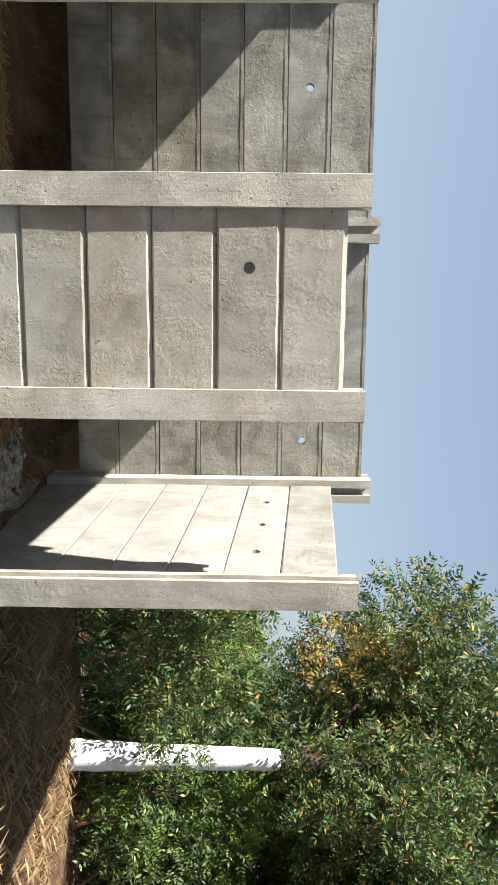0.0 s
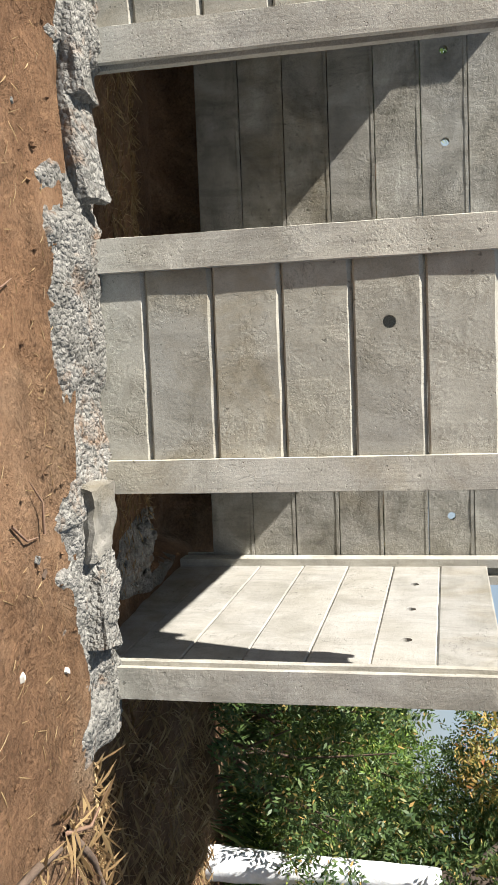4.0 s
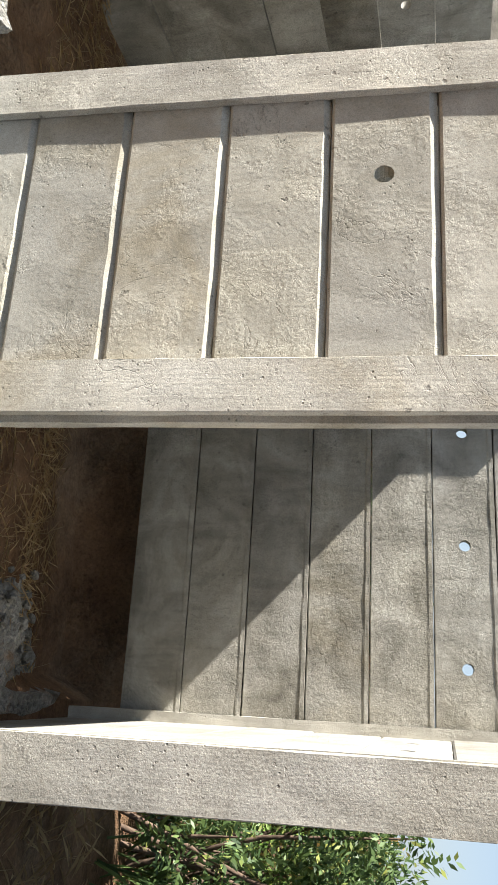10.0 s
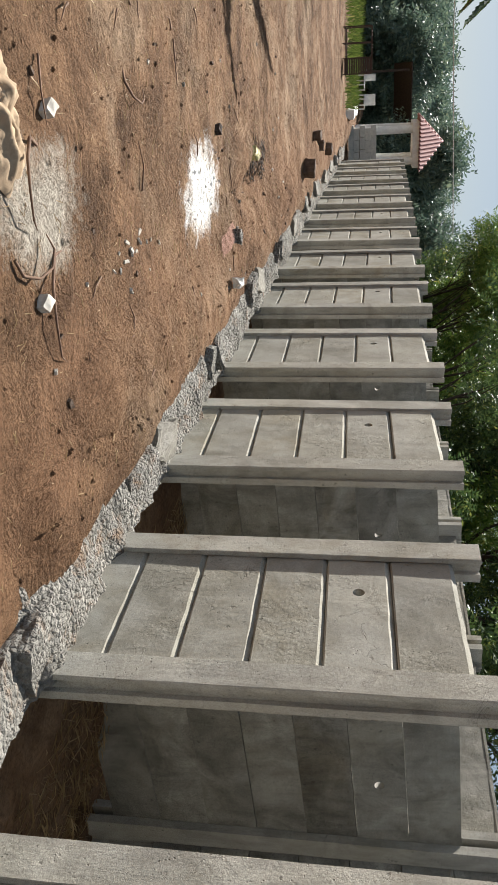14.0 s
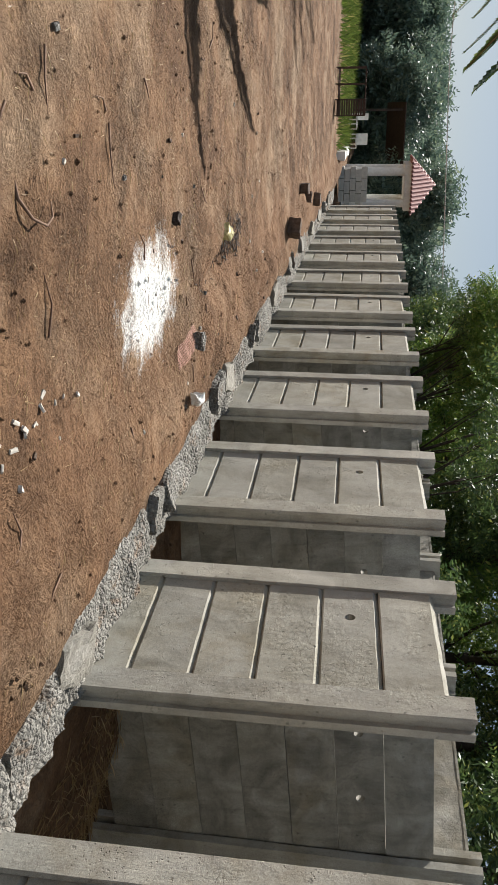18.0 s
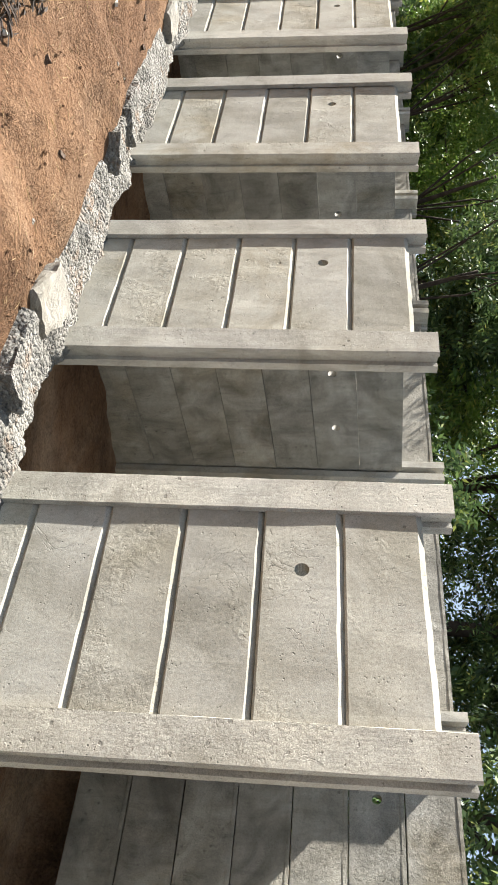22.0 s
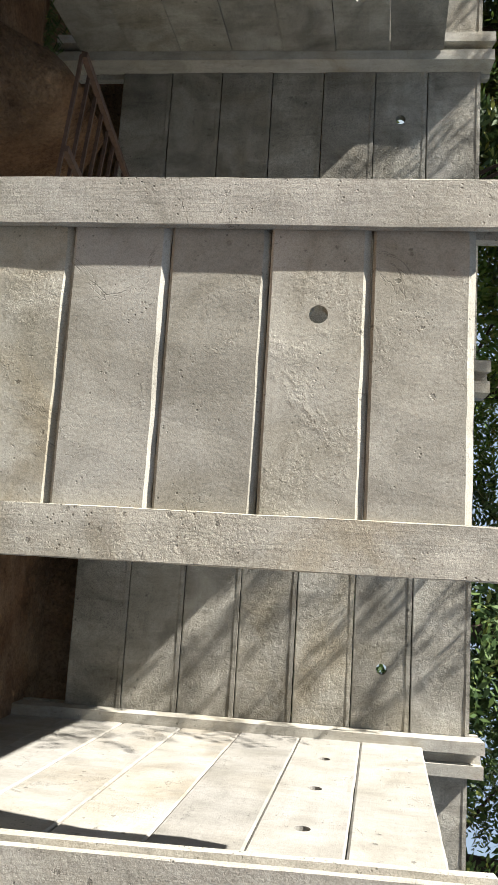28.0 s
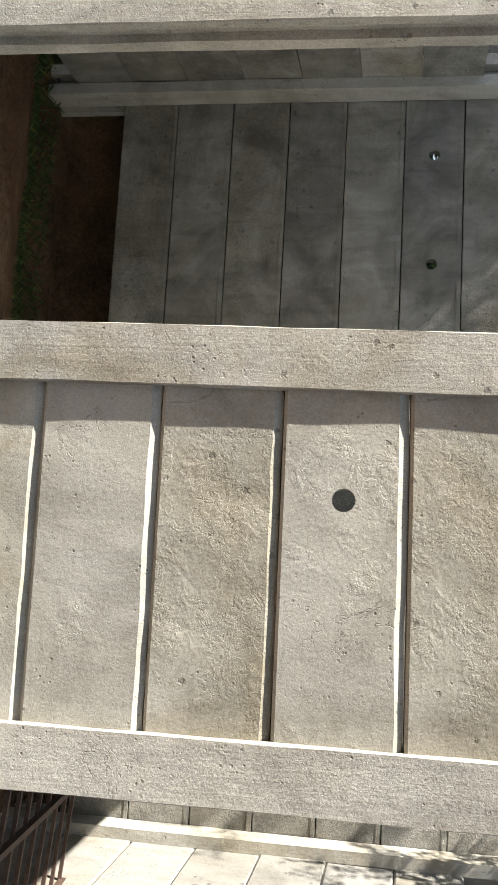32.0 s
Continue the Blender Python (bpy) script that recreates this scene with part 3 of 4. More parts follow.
# ---- foot of the fence ----
def plinth():
    """Rough mortar full of pebbles laid along the foot of the fence, lower in the openings."""
    verts, faces, cols = [], [], 26
    xs = list(np.arange(-9.5, 1.75, 0.02))
    xs = list(np.arange(-25.5, -9.5, 0.06)) + xs
    for x in xs:
        k = round(-x / P)
        off = abs(x + k * P)
        up = 0.82 if off < 0.62 else 0.68
        if x > -1.2:
            up = 0.66 if off < 0.62 or x > 1.1 else 0.58
        end = min(1.0, max(0.0, (1.74 - x) / 0.1))
        reach = (0.7 if x > -1.2 else 0.58) + 0.1 * noise.noise((x * 1.3, 2.0, 0.0))
        for j in range(cols):
            f = j / (cols - 1)
            y = 0.02 - reach * f
            z = (0.27 * (1 - f ** 5) - 0.06) * up * end
            w = noise.noise((x * 2.6, f * 1.2, 7.0)) * 0.06 + noise.noise((x * 9, f * 4, 3.0)) * 0.03
            w += (0.5 - abs(noise.noise((x * 24, f * 11, 5.0)))) * 0.024 + (0.5 - abs(noise.noise((x * 47, f * 21, 8.0)))) * 0.015
            verts.append((x, y - w * 0.7 * min(1, f * 3), z + lift(x) + w - 0.05))
    for i in range(len(xs) - 1):
        for j in range(cols - 1):
            a = i * cols + j
            faces.append((a, a + cols, a + cols + 1, a + 1))
    ob = new("plinth", mesh_of("plinth", verts, faces, M_MORTAR, True))
    tagged(ob, "rough grey mortar footing along the fence", "footing", kind="structure")


plinth()


def rough_block_mesh(name, sx, sy, sz, mat, seed, jag=0.02):
    bm = bmesh.new()
    bmesh.ops.create_cube(bm, size=1.0)
    bmesh.ops.subdivide_edges(bm, edges=bm.edges, cuts=6, use_grid_fill=True)
    for v in bm.verts:
        p = Vector((v.co.x * sx, v.co.y * sy, v.co.z * sz))
        r = noise.noise_vector((p * 9 + Vector((seed * 3.1, 0, 0)))) * jag + noise.noise_vector((p * 30 + Vector((seed, 5, 0)))) * jag * 0.5
        corner = (abs(v.co.x) > 0.49) + (abs(v.co.y) > 0.49) + (abs(v.co.z) > 0.49)
        v.co = p * (1 - 0.03 * max(0, corner - 1)) + r
    me = bpy.data.meshes.new(name)
    bm.to_mesh(me)
    bm.free()
    me.materials.append(mat)
    return me


M_CAST = concrete("cast_block", (0.17, 0.158, 0.13), (0.25, 0.232, 0.195), (0.32, 0.3, 0.26), 1.4, 2.5, 0.0, "x", 0.0, 4.0)
BLOCKS = [rough_block_mesh("concrete_block", 0.42, 0.24, 0.2, M_MORTAR, 1, 0.024), rough_block_mesh("concrete_block", 0.38, 0.22, 0.2, M_MORTAR, 2, 0.026), rough_block_mesh("concrete_block", 0.32, 0.24, 0.2, M_CAST, 3, 0.022)]
rng = random.Random(5)
for n in range(0, COUNT):
    cx = -n * P
    for gap, spot in ((0.62, 0), (1.02, 1)):
        if n > 8 and spot:
            continue
        x = cx + gap + rng.uniform(-0.06, 0.06)
        ob = new("concrete_block", BLOCKS[rng.randrange(3)])
        ob.matrix_basis = pose(x, (-0.2 if n < 4 else -0.32) + rng.uniform(-0.04, 0.03), lift(x) + (0.045 if n < 4 else 0.085), rng.uniform(-9, 9), rng.uniform(-9, 9), rng.uniform(-16, 16))
        tagged(ob, "rough grey concrete block set in the footing", "concrete block", "blocks along the footing")

# ---- plants ----
def leaf_cloud(blobs, sprays, pairs, size, mat, seed, droop=0.3):
    """Sprays of paired leaflets scattered through a crown of overlapping clumps, thickest near each clump's skin."""
    r = np.random.RandomState(seed)
    blobs = np.array(blobs, float)
    vol = blobs[:, 3] ** 2
    pick = r.choice(len(blobs), sprays, p=vol / vol.sum())
    d = r.normal(size=(sprays, 3))
    d /= np.linalg.norm(d, axis=1)[:, None]
    rad = blobs[pick, 3] * (0.35 + 0.75 * r.rand(sprays) ** 0.6)
    base = blobs[pick, :3] + d * rad[:, None] * np.array([1, 1, 0.8])
    way = d + r.normal(size=(sprays, 3)) * 0.6
    way[:, 2] -= droop
    way /= np.linalg.norm(way, axis=1)[:, None]
    side = np.cross(way, r.normal(size=(sprays, 3)))
    side /= np.linalg.norm(side, axis=1)[:, None]
    face = np.cross(way, side)
    length = size * r.uniform(0.7, 1.3, sprays)
    out = []
    for k in range(pairs):
        at = base + way * (length * (k + 0.5) * 0.62)[:, None]
        for sgn in (-1, 1):
            tip = (way * 0.55 + side * sgn * 0.9 + face * r.normal(size=(sprays, 1)) * 0.35) * length[:, None]
            wide = np.cross(tip, face + 0.5 * r.normal(size=(sprays, 3)))
            wide *= (length * 0.19 / np.maximum(np.linalg.norm(wide, axis=1), 1e-6))[:, None]
            out.append(np.stack([at, at + tip * 0.45 + wide, at + tip, at + tip * 0.45 - wide], 1))
    v = np.concatenate(out).reshape(-1, 3)
    n = len(v) // 4
    me = bpy.data.meshes.new("crown")
    me.vertices.add(len(v))
    me.vertices.foreach_set("co", v.ravel())
    me.loops.add(len(v))
    me.loops.foreach_set("vertex_index", np.arange(len(v)))
    me.polygons.add(n)
    me.polygons.foreach_set("loop_start", np.arange(n) * 4)
    me.polygons.foreach_set("loop_total", np.full(n, 4))
    me.materials.append(mat)
    me.update(calc_edges=True)
    return me


def limb_mesh(name, points, radii, mat, sides=8, bark=0.1):
    """A tapered, slightly knobbly limb through the points."""
    verts, faces = [], []
    pts = [Vector(p) for p in points]
    fine, fr = [], []
    for i in range(len(pts) - 1):
        for s in range(6):
            f = s / 6
            a, b = pts[max(i - 1, 0)], pts[min(i + 2, len(pts) - 1)]
            p = pts[i].lerp(pts[i + 1], f) + (pts[i + 1] - a - (b - pts[i])).normalized() * 0.0 if (pts[i + 1] - a - (b - pts[i])).length > 1e-6 else pts[i].lerp(pts[i + 1], f)
            fine.append(p)
            fr.append(radii[i] + (radii[i + 1] - radii[i]) * f)
    fine.append(pts[-1])
    fr.append(radii[-1])
    for i, (p, rr) in enumerate(zip(fine, fr)):
        t = (fine[min(i + 1, len(fine) - 1)] - fine[max(i - 1, 0)]).normalized()
        u = t.orthogonal().normalized() if i == 0 else (u - t * u.dot(t)).normalized()
        w = t.cross(u)
        for k in range(sides):
            a = 2 * math.pi * k / sides
            q = rr * (1 + bark * noise.noise((p.x * 5 + math.cos(a), p.y * 5 + math.sin(a), p.z * 5)))
            verts.append(p + u * math.cos(a) * q + w * math.sin(a) * q)
    for i in range(len(fine) - 1):
        for k in range(sides):
            a, b = i * sides + k, i * sides + (k + 1) % sides
            faces.append((a, b, b + sides, a + sides))
    faces.append(tuple(range((len(fine) - 1) * sides, len(fine) * sides)))
    return mesh_of(name, verts, faces, mat, True)


def tree(x, y, height, spread, seed, label, leaf=0.1, sprays=900, mats=(None, None), trunk=0.11, lean=(0.0, 0.0), low=0.35, shift=(0.0, 0.0), blobs=None, limbs=5, wash=False, group="trees behind the fence"):
    r = random.Random(seed)
    z0 = ground_height(x, y) - 0.05
    root = thing("tree", pose(x, y, z0), label, "tree", group)
    bark = mats[1] or M_BARK_DARK
    top = Vector((lean[0] + shift[0] * 0.5, lean[1] + shift[1] * 0.5, height * 0.72))
    bend = Vector((r.uniform(-0.2, 0.2), r.uniform(-0.2, 0.2), height * 0.36))
    piece("trunk", limb_mesh("trunk", [(0, 0, 0), bend * 0.5, bend, top], [trunk * 1.25, trunk, trunk * 0.8, trunk * 0.35], bark, 10), root, Matrix())
    if wash:
        piece("limewash_coat", limb_mesh("limewash_coat", [(0, 0, -0.02), bend * 0.5, bend, bend.lerp(top, 0.08)], [trunk * 1.33, trunk * 1.08, trunk * 0.88, trunk * 0.83], M_LIMEWASH, 10), root, Matrix(), "flaking white limewash")
    if blobs is None:
        blobs = []
        for i in range(15):
            a = r.uniform(0, 6.28)
            d = spread * r.uniform(0.2, 0.8)
            h = height * r.uniform(low, 0.92)
            blobs.append((shift[0] + d * math.cos(a), shift[1] + d * math.sin(a), h, spread * r.uniform(0.2, 0.42)))
    for i in range(limbs):
        b = Vector(blobs[i % len(blobs)][:3])
        s = bend.lerp(top, r.uniform(0.0, 0.8))
        piece("limb", limb_mesh("limb", [s, s.lerp(b, 0.5) + Vector((r.uniform(-0.15, 0.15), r.uniform(-0.15, 0.15), r.uniform(-0.1, 0.2))), b], [trunk * 0.34, trunk * 0.22, trunk * 0.08], bark, 6), root, Matrix())
    piece("crown", leaf_cloud(blobs, sprays, 6, leaf, mats[0] or M_LEAF, seed), root, Matrix())
    return root


# trees along the back of the fence
rng = random.Random(11)
x = -6.6
row = 0
while x > -31:
    bright = row in (2, 5)
    tree(x, rng.uniform(4.3, 5.6), rng.uniform(4.9, 6.2), rng.uniform(1.5, 2.0), 100 + row, "fresh green leafy tree standing behind the fence" if bright else "dense dark green tree standing behind the fence", 0.08 if row < 6 else 0.11, 2600 if row < 6 else 2100, (M_LEAF_NEW if bright else M_LEAF, M_BARK_DARK), low=0.42)
    x -= rng.uniform(1.7, 2.3)
    row += 1
tree(-18.6, 3.7, 5.1, 1.25, 180, "sunlit yellow-green tree standing behind the fence", 0.075, 4200, (M_LEAF_NEW, M_BARK_DARK), low=0.5)
tree(-13.6, 4.4, 4.6, 0.8, 181, "sunlit yellow-green tree standing behind the fence", 0.065, 1800, (M_LEAF_NEW, M_BARK_DARK), low=0.6)
# boughs that hang over the fence
for k, (bx, by, h) in enumerate(((-11.3, 3.0, 3.8), (-13.4, 3.1, 4.4), (-15.6, 3.0, 4.2), (-16.9, 2.9, 4.6), (-18.4, 3.0, 4.4))):
    tree(bx, by, h, 1.2, 300 + k, "slender yellow-green tree whose boughs hang over the fence" if k in (2, 3) else "slender dark green tree whose boughs hang over the fence", 0.065, (240, 130, 1200, 1400, 1300)[k], (M_LEAF_NEW if k in (2, 3) else M_LEAF, M_BARK_DARK), trunk=0.05, low=0.78, shift=(0.1, -1.1))
# trees past the end of the fence
end_tree = tree(3.8, 2.4, 4.6, 1.6, 401, "leafy tree with a limewashed white trunk at the fence end", 0.05, 6400, (M_LEAF_TIP, M_BARK_DARK), trunk=0.1, wash=True, lean=(0.15, 0.1), group="trees past the fence end",
     blobs=[(0.3, 0.6, 3.0, 0.8), (1.0, 0.4, 2.6, 0.8), (-0.5, 1.0, 3.1, 0.75), (0.6, 1.2, 3.7, 0.8), (1.6, 0.9, 3.2, 0.9), (-0.2, 1.2, 2.4, 0.6), (2.0, 0.2, 2.4, 0.8), (1.2, 1.6, 4.2, 0.7), (0.0, -0.3, 2.15, 0.36), (0.05, -0.35, 2.6, 0.4), (0.15, -0.3, 3.0, 0.4)])
piece("young_leaves", leaf_cloud([(-0.55, 0.8, 2.35, 0.28), (-0.35, 0.9, 2.85, 0.3), (0.25, 0.6, 3.0, 0.3), (0.9, 0.5, 2.4, 0.25)], 420, 6, 0.05, M_LEAF_OCHRE, 77), end_tree, Matrix(), "tufts of young ochre leaves")
tree(-3.9, 5.0, 4.3, 1.05, 402, "dark green leafy tree standing behind the fence", 0.08, 1500, (M_LEAF, M_BARK_DARK), low=0.55)
for k, (bx, by, h, sp) in enumerate(((4.6, 3.3, 4.4, 1.6), (6.4, 3.0, 4.8, 1.8), (5.6, 5.2, 5.0, 1.9), (6.4, 6.9, 3.4, 1.4), (8.5, 5.0, 5.5, 2.2), (7.2, 1.6, 3.8, 1.5), (9.6, 9.5, 4.8, 1.6), (10.5, 2.0, 5.0, 2.2))):
    tree(bx, by, h, sp, 420 + k, "dark green leafy tree in the thicket", 0.062, 3600, (M_LEAF if k % 3 else M_LEAF_TIP, M_BARK), low=0.3, trunk=0.09, group="trees past the fence end")


def bush(x, y, height, spread, seed, mat, label, leaf=0.07, sprays=500, group="undergrowth"):
    r = random.Random(seed)
    root = thing("bush", pose(x, y, ground_height(x, y) - 0.03), label, "bush", group)
    blobs = [(r.uniform(-1, 1) * spread * 0.7, r.uniform(-1, 1) * spread * 0.5, height * r.uniform(0.2, 0.85), spread * r.uniform(0.3, 0.5)) for i in range(6)]
    for i in range(7):
        b = Vector(blobs[i % 6][:3])
        piece("stem", limb_mesh("stem", [(r.uniform(-0.2, 0.2), r.uniform(-0.2, 0.2), 0), b * 0.5 + Vector((0, 0, 0.1)), b + Vector((0, 0, 0.2))], [0.018, 0.013, 0.005], M_BARK, 5), root, Matrix())
    piece("foliage", leaf_cloud(blobs, sprays, 5, leaf, mat, seed, 0.1), root, Matrix())


rng = random.Random(21)
for k in range(28):
    bush(2.2 + (k % 7) * 0.95 + rng.uniform(-0.3, 0.3), 2.9 + (k // 7) * 1.2 + rng.uniform(-0.4, 0.4), rng.uniform(1.3, 2.1), 0.9, 500 + k, (M_LEAF, M_LEAF_TIP, M_LEAF_NEW)[k % 3], "tangled green bush in the thicket", 0.05, 650)
for k in range(22):
    bx = 1.0 - k * 1.35
    bush(bx, 3.2 + rng.uniform(0, 0.6), (rng.uniform(1.1, 1.5) if bx > -0.8 else rng.uniform(1.75, 1.95) if bx > -5 else rng.uniform(2.0, 2.4)), 0.9, 540 + k, M_LEAF, "dark green bush behind the fence", 0.07, 600)


def palm(x, y, height, reach, seed, fronds=13, wide=0.026, leaflet=0.36):
    r = random.Random(seed)
    root = thing("palm_tree", pose(x, y, ground_height(x, y) - 0.05), "young coconut palm with arching feathery fronds", "palm tree", "palms")
    piece("trunk", limb_mesh("trunk", [(0, 0, 0), (0.1, 0.05, height * 0.5), (0.15, 0.1, height)], [0.2, 0.14, 0.12], M_BARK, 10, 0.2), root, Matrix())
    for i in range(fronds):
        a = 6.283 * i / fronds + r.uniform(-0.2, 0.2)
        up = r.uniform(0.15, 0.9)
        ln = reach * r.uniform(0.8, 1.1)
        spine = []
        for s in range(13):
            f = s / 12
            spine.append(Vector((math.cos(a) * ln * f, math.sin(a) * ln * f, height + ln * (up * f - (up + 0.35) * f * f))) + Vector((0.15, 0.1, 0)))
        verts, faces = [], []
        for s in range(64):
            f = 0.12 + 0.88 * s / 64
            i0 = min(11, int(f * 12))
            p = spine[i0].lerp(spine[i0 + 1], f * 12 - i0)
            t = (spine[i0 + 1] - spine[i0]).normalized()
            side = t.cross(Vector((0, 0, 1))).normalized()
            ll = leaflet * math.sin(math.pi * min(1, 0.12 + f * 0.9)) + 0.07
            for sg in (-1, 1):
                e = p + (side * sg * 0.85 + t * 0.5 + Vector((0, 0, -0.35 + r.uniform(-0.15, 0.15)))) * ll
                m = p.lerp(e, 0.5) + Vector((0, 0, 0.03))
                b = len(verts)
                verts += [p, m + t * wide, e, m - t * wide]
                faces.append((b, b + 1, b + 2, b + 3))
        fr = piece("frond", mesh_of("frond", verts, faces, M_LEAF), root, Matrix())
        piece("midrib", limb_mesh("midrib", spine[::3], [0.025, 0.02, 0.015, 0.01, 0.004], M_STRAW, 5), fr, Matrix())


palm(-10.6, -5.6, 3.3, 3.0, 1, 10, 0.09, 0.27)
palm(-17.8, -6.8, 3.9, 3.2, 2)

# ---- far end ----
def box_bm(x0, y0, z0, x1, y1, z1, edge=0.01):
    bm = bmesh.new()
    bmesh.ops.create_cube(bm, size=1.0, matrix=Matrix.Translation(((x0 + x1) / 2, (y0 + y1) / 2, (z0 + z1) / 2)) @ Matrix.Diagonal((x1 - x0, y1 - y0, z1 - z0, 1)))
    if edge:
        bmesh.ops.bevel(bm, geom=bm.edges, offset=edge, segments=2, affect="EDGES")
    return bm


def gatehouse(x, y, z):
    root = thing("gatehouse", pose(x, y, z), "small roadside shelter with white columns and red tiled roof", "shelter")
    for cx, cy in ((0, -0.25), (0, 0.85), (-1.9, -0.25), (-1.9, 0.85)):
        bm = bmesh.new()
        bmesh.ops.create_cone(bm, cap_ends=True, segments=20, radius1=0.15, radius2=0.14, depth=2.3, matrix=Matrix.Translation((cx, cy, 1.15)))
        part("column", bm, M_WHITE, root)
    part("beam", box_bm(-2.15, -0.5, 2.25, 0.25, 1.1, 2.5), M_WHITE, root)
    part("parapet", box_bm(-1.9, 0.05, 0, 0.1, 0.75, 0.75), M_WHITE, root)
    bm = bmesh.new()
    v = [bm.verts.new(p) for p in ((0.45, -0.7, 2.5), (0.45, 1.25, 2.5), (-2.35, 1.25, 2.5), (-2.35, -0.7, 2.5), (-0.95, 0.28, 3.4))]
    for q in ((0, 1, 4), (1, 2, 4), (2, 3, 4), (3, 0, 4), (3, 2, 1, 0)):
        bm.faces.new([v[i] for i in q])
    roof = part("roof", bm, M_TILE, root, "red clay tile roof")
    apex = Vector((-0.95, 0.28, 3.4))
    tile = limb_mesh("ridge_tile", [(0, 0, 0), (0, 0, 0.5), (0, 0, 1)], [0.05, 0.05, 0.05], M_TILE, 6, 0.0)
    for (a, b) in (((0.45, -0.7, 2.5), (0.45, 1.25, 2.5)), ((-2.35, -0.7, 2.5), (0.45, -0.7, 2.5))):
        for k in range(1, 14):
            p = Vector(a).lerp(Vector(b), k / 14)
            q = Vector(a).lerp(apex, 2 * k / 14) if k <= 7 else Vector(b).lerp(apex, 2 * (14 - k) / 14)
            w = q - p
            if w.length > 0.05:
                piece("ridge_tile", tile, roof, Matrix.Translation(p) @ w.to_track_quat("Z", "Y").to_matrix().to_4x4() @ Matrix.Diagonal((1, 1, w.length, 1)))


gatehouse(-31.5, -0.1, lift(-31) + 0.1)
pier = thing("block_pier", pose(-30.2, 0, lift(-30) + 0.05), "pale grey block pier at the far end of the fence", "pier")
for k in range(5):
    for j in range(3):
        part("block", box_bm(-0.2, -0.62 + j * 0.4 + (0.1 if k % 2 else 0), k * 0.2, 0.2, -0.23 + j * 0.4 + (0.1 if k % 2 else 0), k * 0.2 + 0.19), M_BLOCK, pier)
kerb = thing("low_wall", pose(-29.3, -1.1, lift(-29) + 0.08), "low whitewashed garden wall", "low wall")
for k in range(6):
    part("wall_block", box_bm(-2.4 + k * 0.8, -0.12 + 0.05 * math.sin(k * 2), -0.1, -1.63 + k * 0.8, 0.12 + 0.05 * math.sin(k * 2), 0.26 + 0.04 * math.sin(k * 3)), M_WHITE, kerb)


def bar_bm(a, b, w):
    a, b = Vector(a), Vector(b)
    bm = bmesh.new()
    bmesh.ops.create_cube(bm, size=1.0, matrix=Matrix.Translation((a + b) / 2) @ (b - a).to_track_quat("Z", "Y").to_matrix().to_4x4() @ Matrix.Diagonal((w, w, (b - a).length, 1)))
    return bm


cage = thing("steel_cage", pose(-25.4, -2.9, lift(-25) + 0.1), "rusty open steel frame with a barred side", "steel frame")
for px in (-0.35, 0.35):
    for py in (-0.62, -0.2, 0.2, 0.62):
        part("upright", bar_bm((px, py, 0), (px, py, 0.85), 0.03), M_RUST, cage)
    for pz in (0.1, 0.84):
        part("rail", bar_bm((px, -0.62, pz), (px, 0.62, pz), 0.03), M_RUST, cage)
for k in range(12):
    part("slat", box_bm(0.33, 0.2, 0.05 + k * 0.066, 0.345, 0.62, 0.1 + k * 0.066, 0), M_RUST, cage)


def house(x, y, z):
    root = thing("house", pose(x, y, z, 0, 0, -10), "white single-storey house with dark windows, half hidden by trees", "house")
    part("wall", box_bm(-3, -3.5, 0, 3, 3.5, 3.2, 0), M_WHITE, root)
    bm = bmesh.new()
    vs = [bm.verts.new(p) for p in ((-3.6, -4, 3.1), (3.6, -4, 3.1), (3.6, 4, 3.1), (-3.6, 4, 3.1), (0, -4, 4.6), (0, 4, 4.6))]
    for q in ((0, 1, 4), (1, 2, 5, 4), (2, 3, 5), (3, 0, 4, 5), (3, 2, 1, 0)):
        bm.faces.new([vs[i] for i in q])
    part("roof", bm, M_BLOCK, root, "pale sheet roof")
    for wy in (-2.2, 0.0, 2.2):
        w = part("window", box_bm(2.96, wy - 0.55, 1.1, 3.06, wy + 0.55, 2.3, 0), M_BLOCK, root)
        part("pane", box_bm(3.05, wy - 0.47, 1.18, 3.08, wy + 0.47, 2.22, 0), M_RUST, w, "dark window pane")


house(-47.0, -12.6, 0.3)
rng = random.Random(33)
for k in range(20):
    tx = -38 - rng.uniform(0, 14)
    ty = -7.5 + k * 1.15 + rng.uniform(-0.5, 0.5)
    # far grove: its haze is only the paled leaf colour
    tree(tx, ty, (rng.uniform(3.4, 4.2) if ty < -1 else rng.uniform(4.6, 5.6)), rng.uniform(1.7, 2.3), 600 + k, "green tree in the far grove, leaf colour paled as haze", 0.22, 1500, (M_LEAF_HAZED, M_BARK_DARK), low=0.1, group="far grove")
for k in range(9):
    tree(-58 + rng.uniform(-4, 4), -28 + k * 3.4, rng.uniform(4.2, 5.2), 2.4, 640 + k, "green tree in the far grove, leaf colour paled as haze", 0.34, 1000, (M_LEAF_HAZED, M_BARK_DARK), low=0.05, group="far grove")


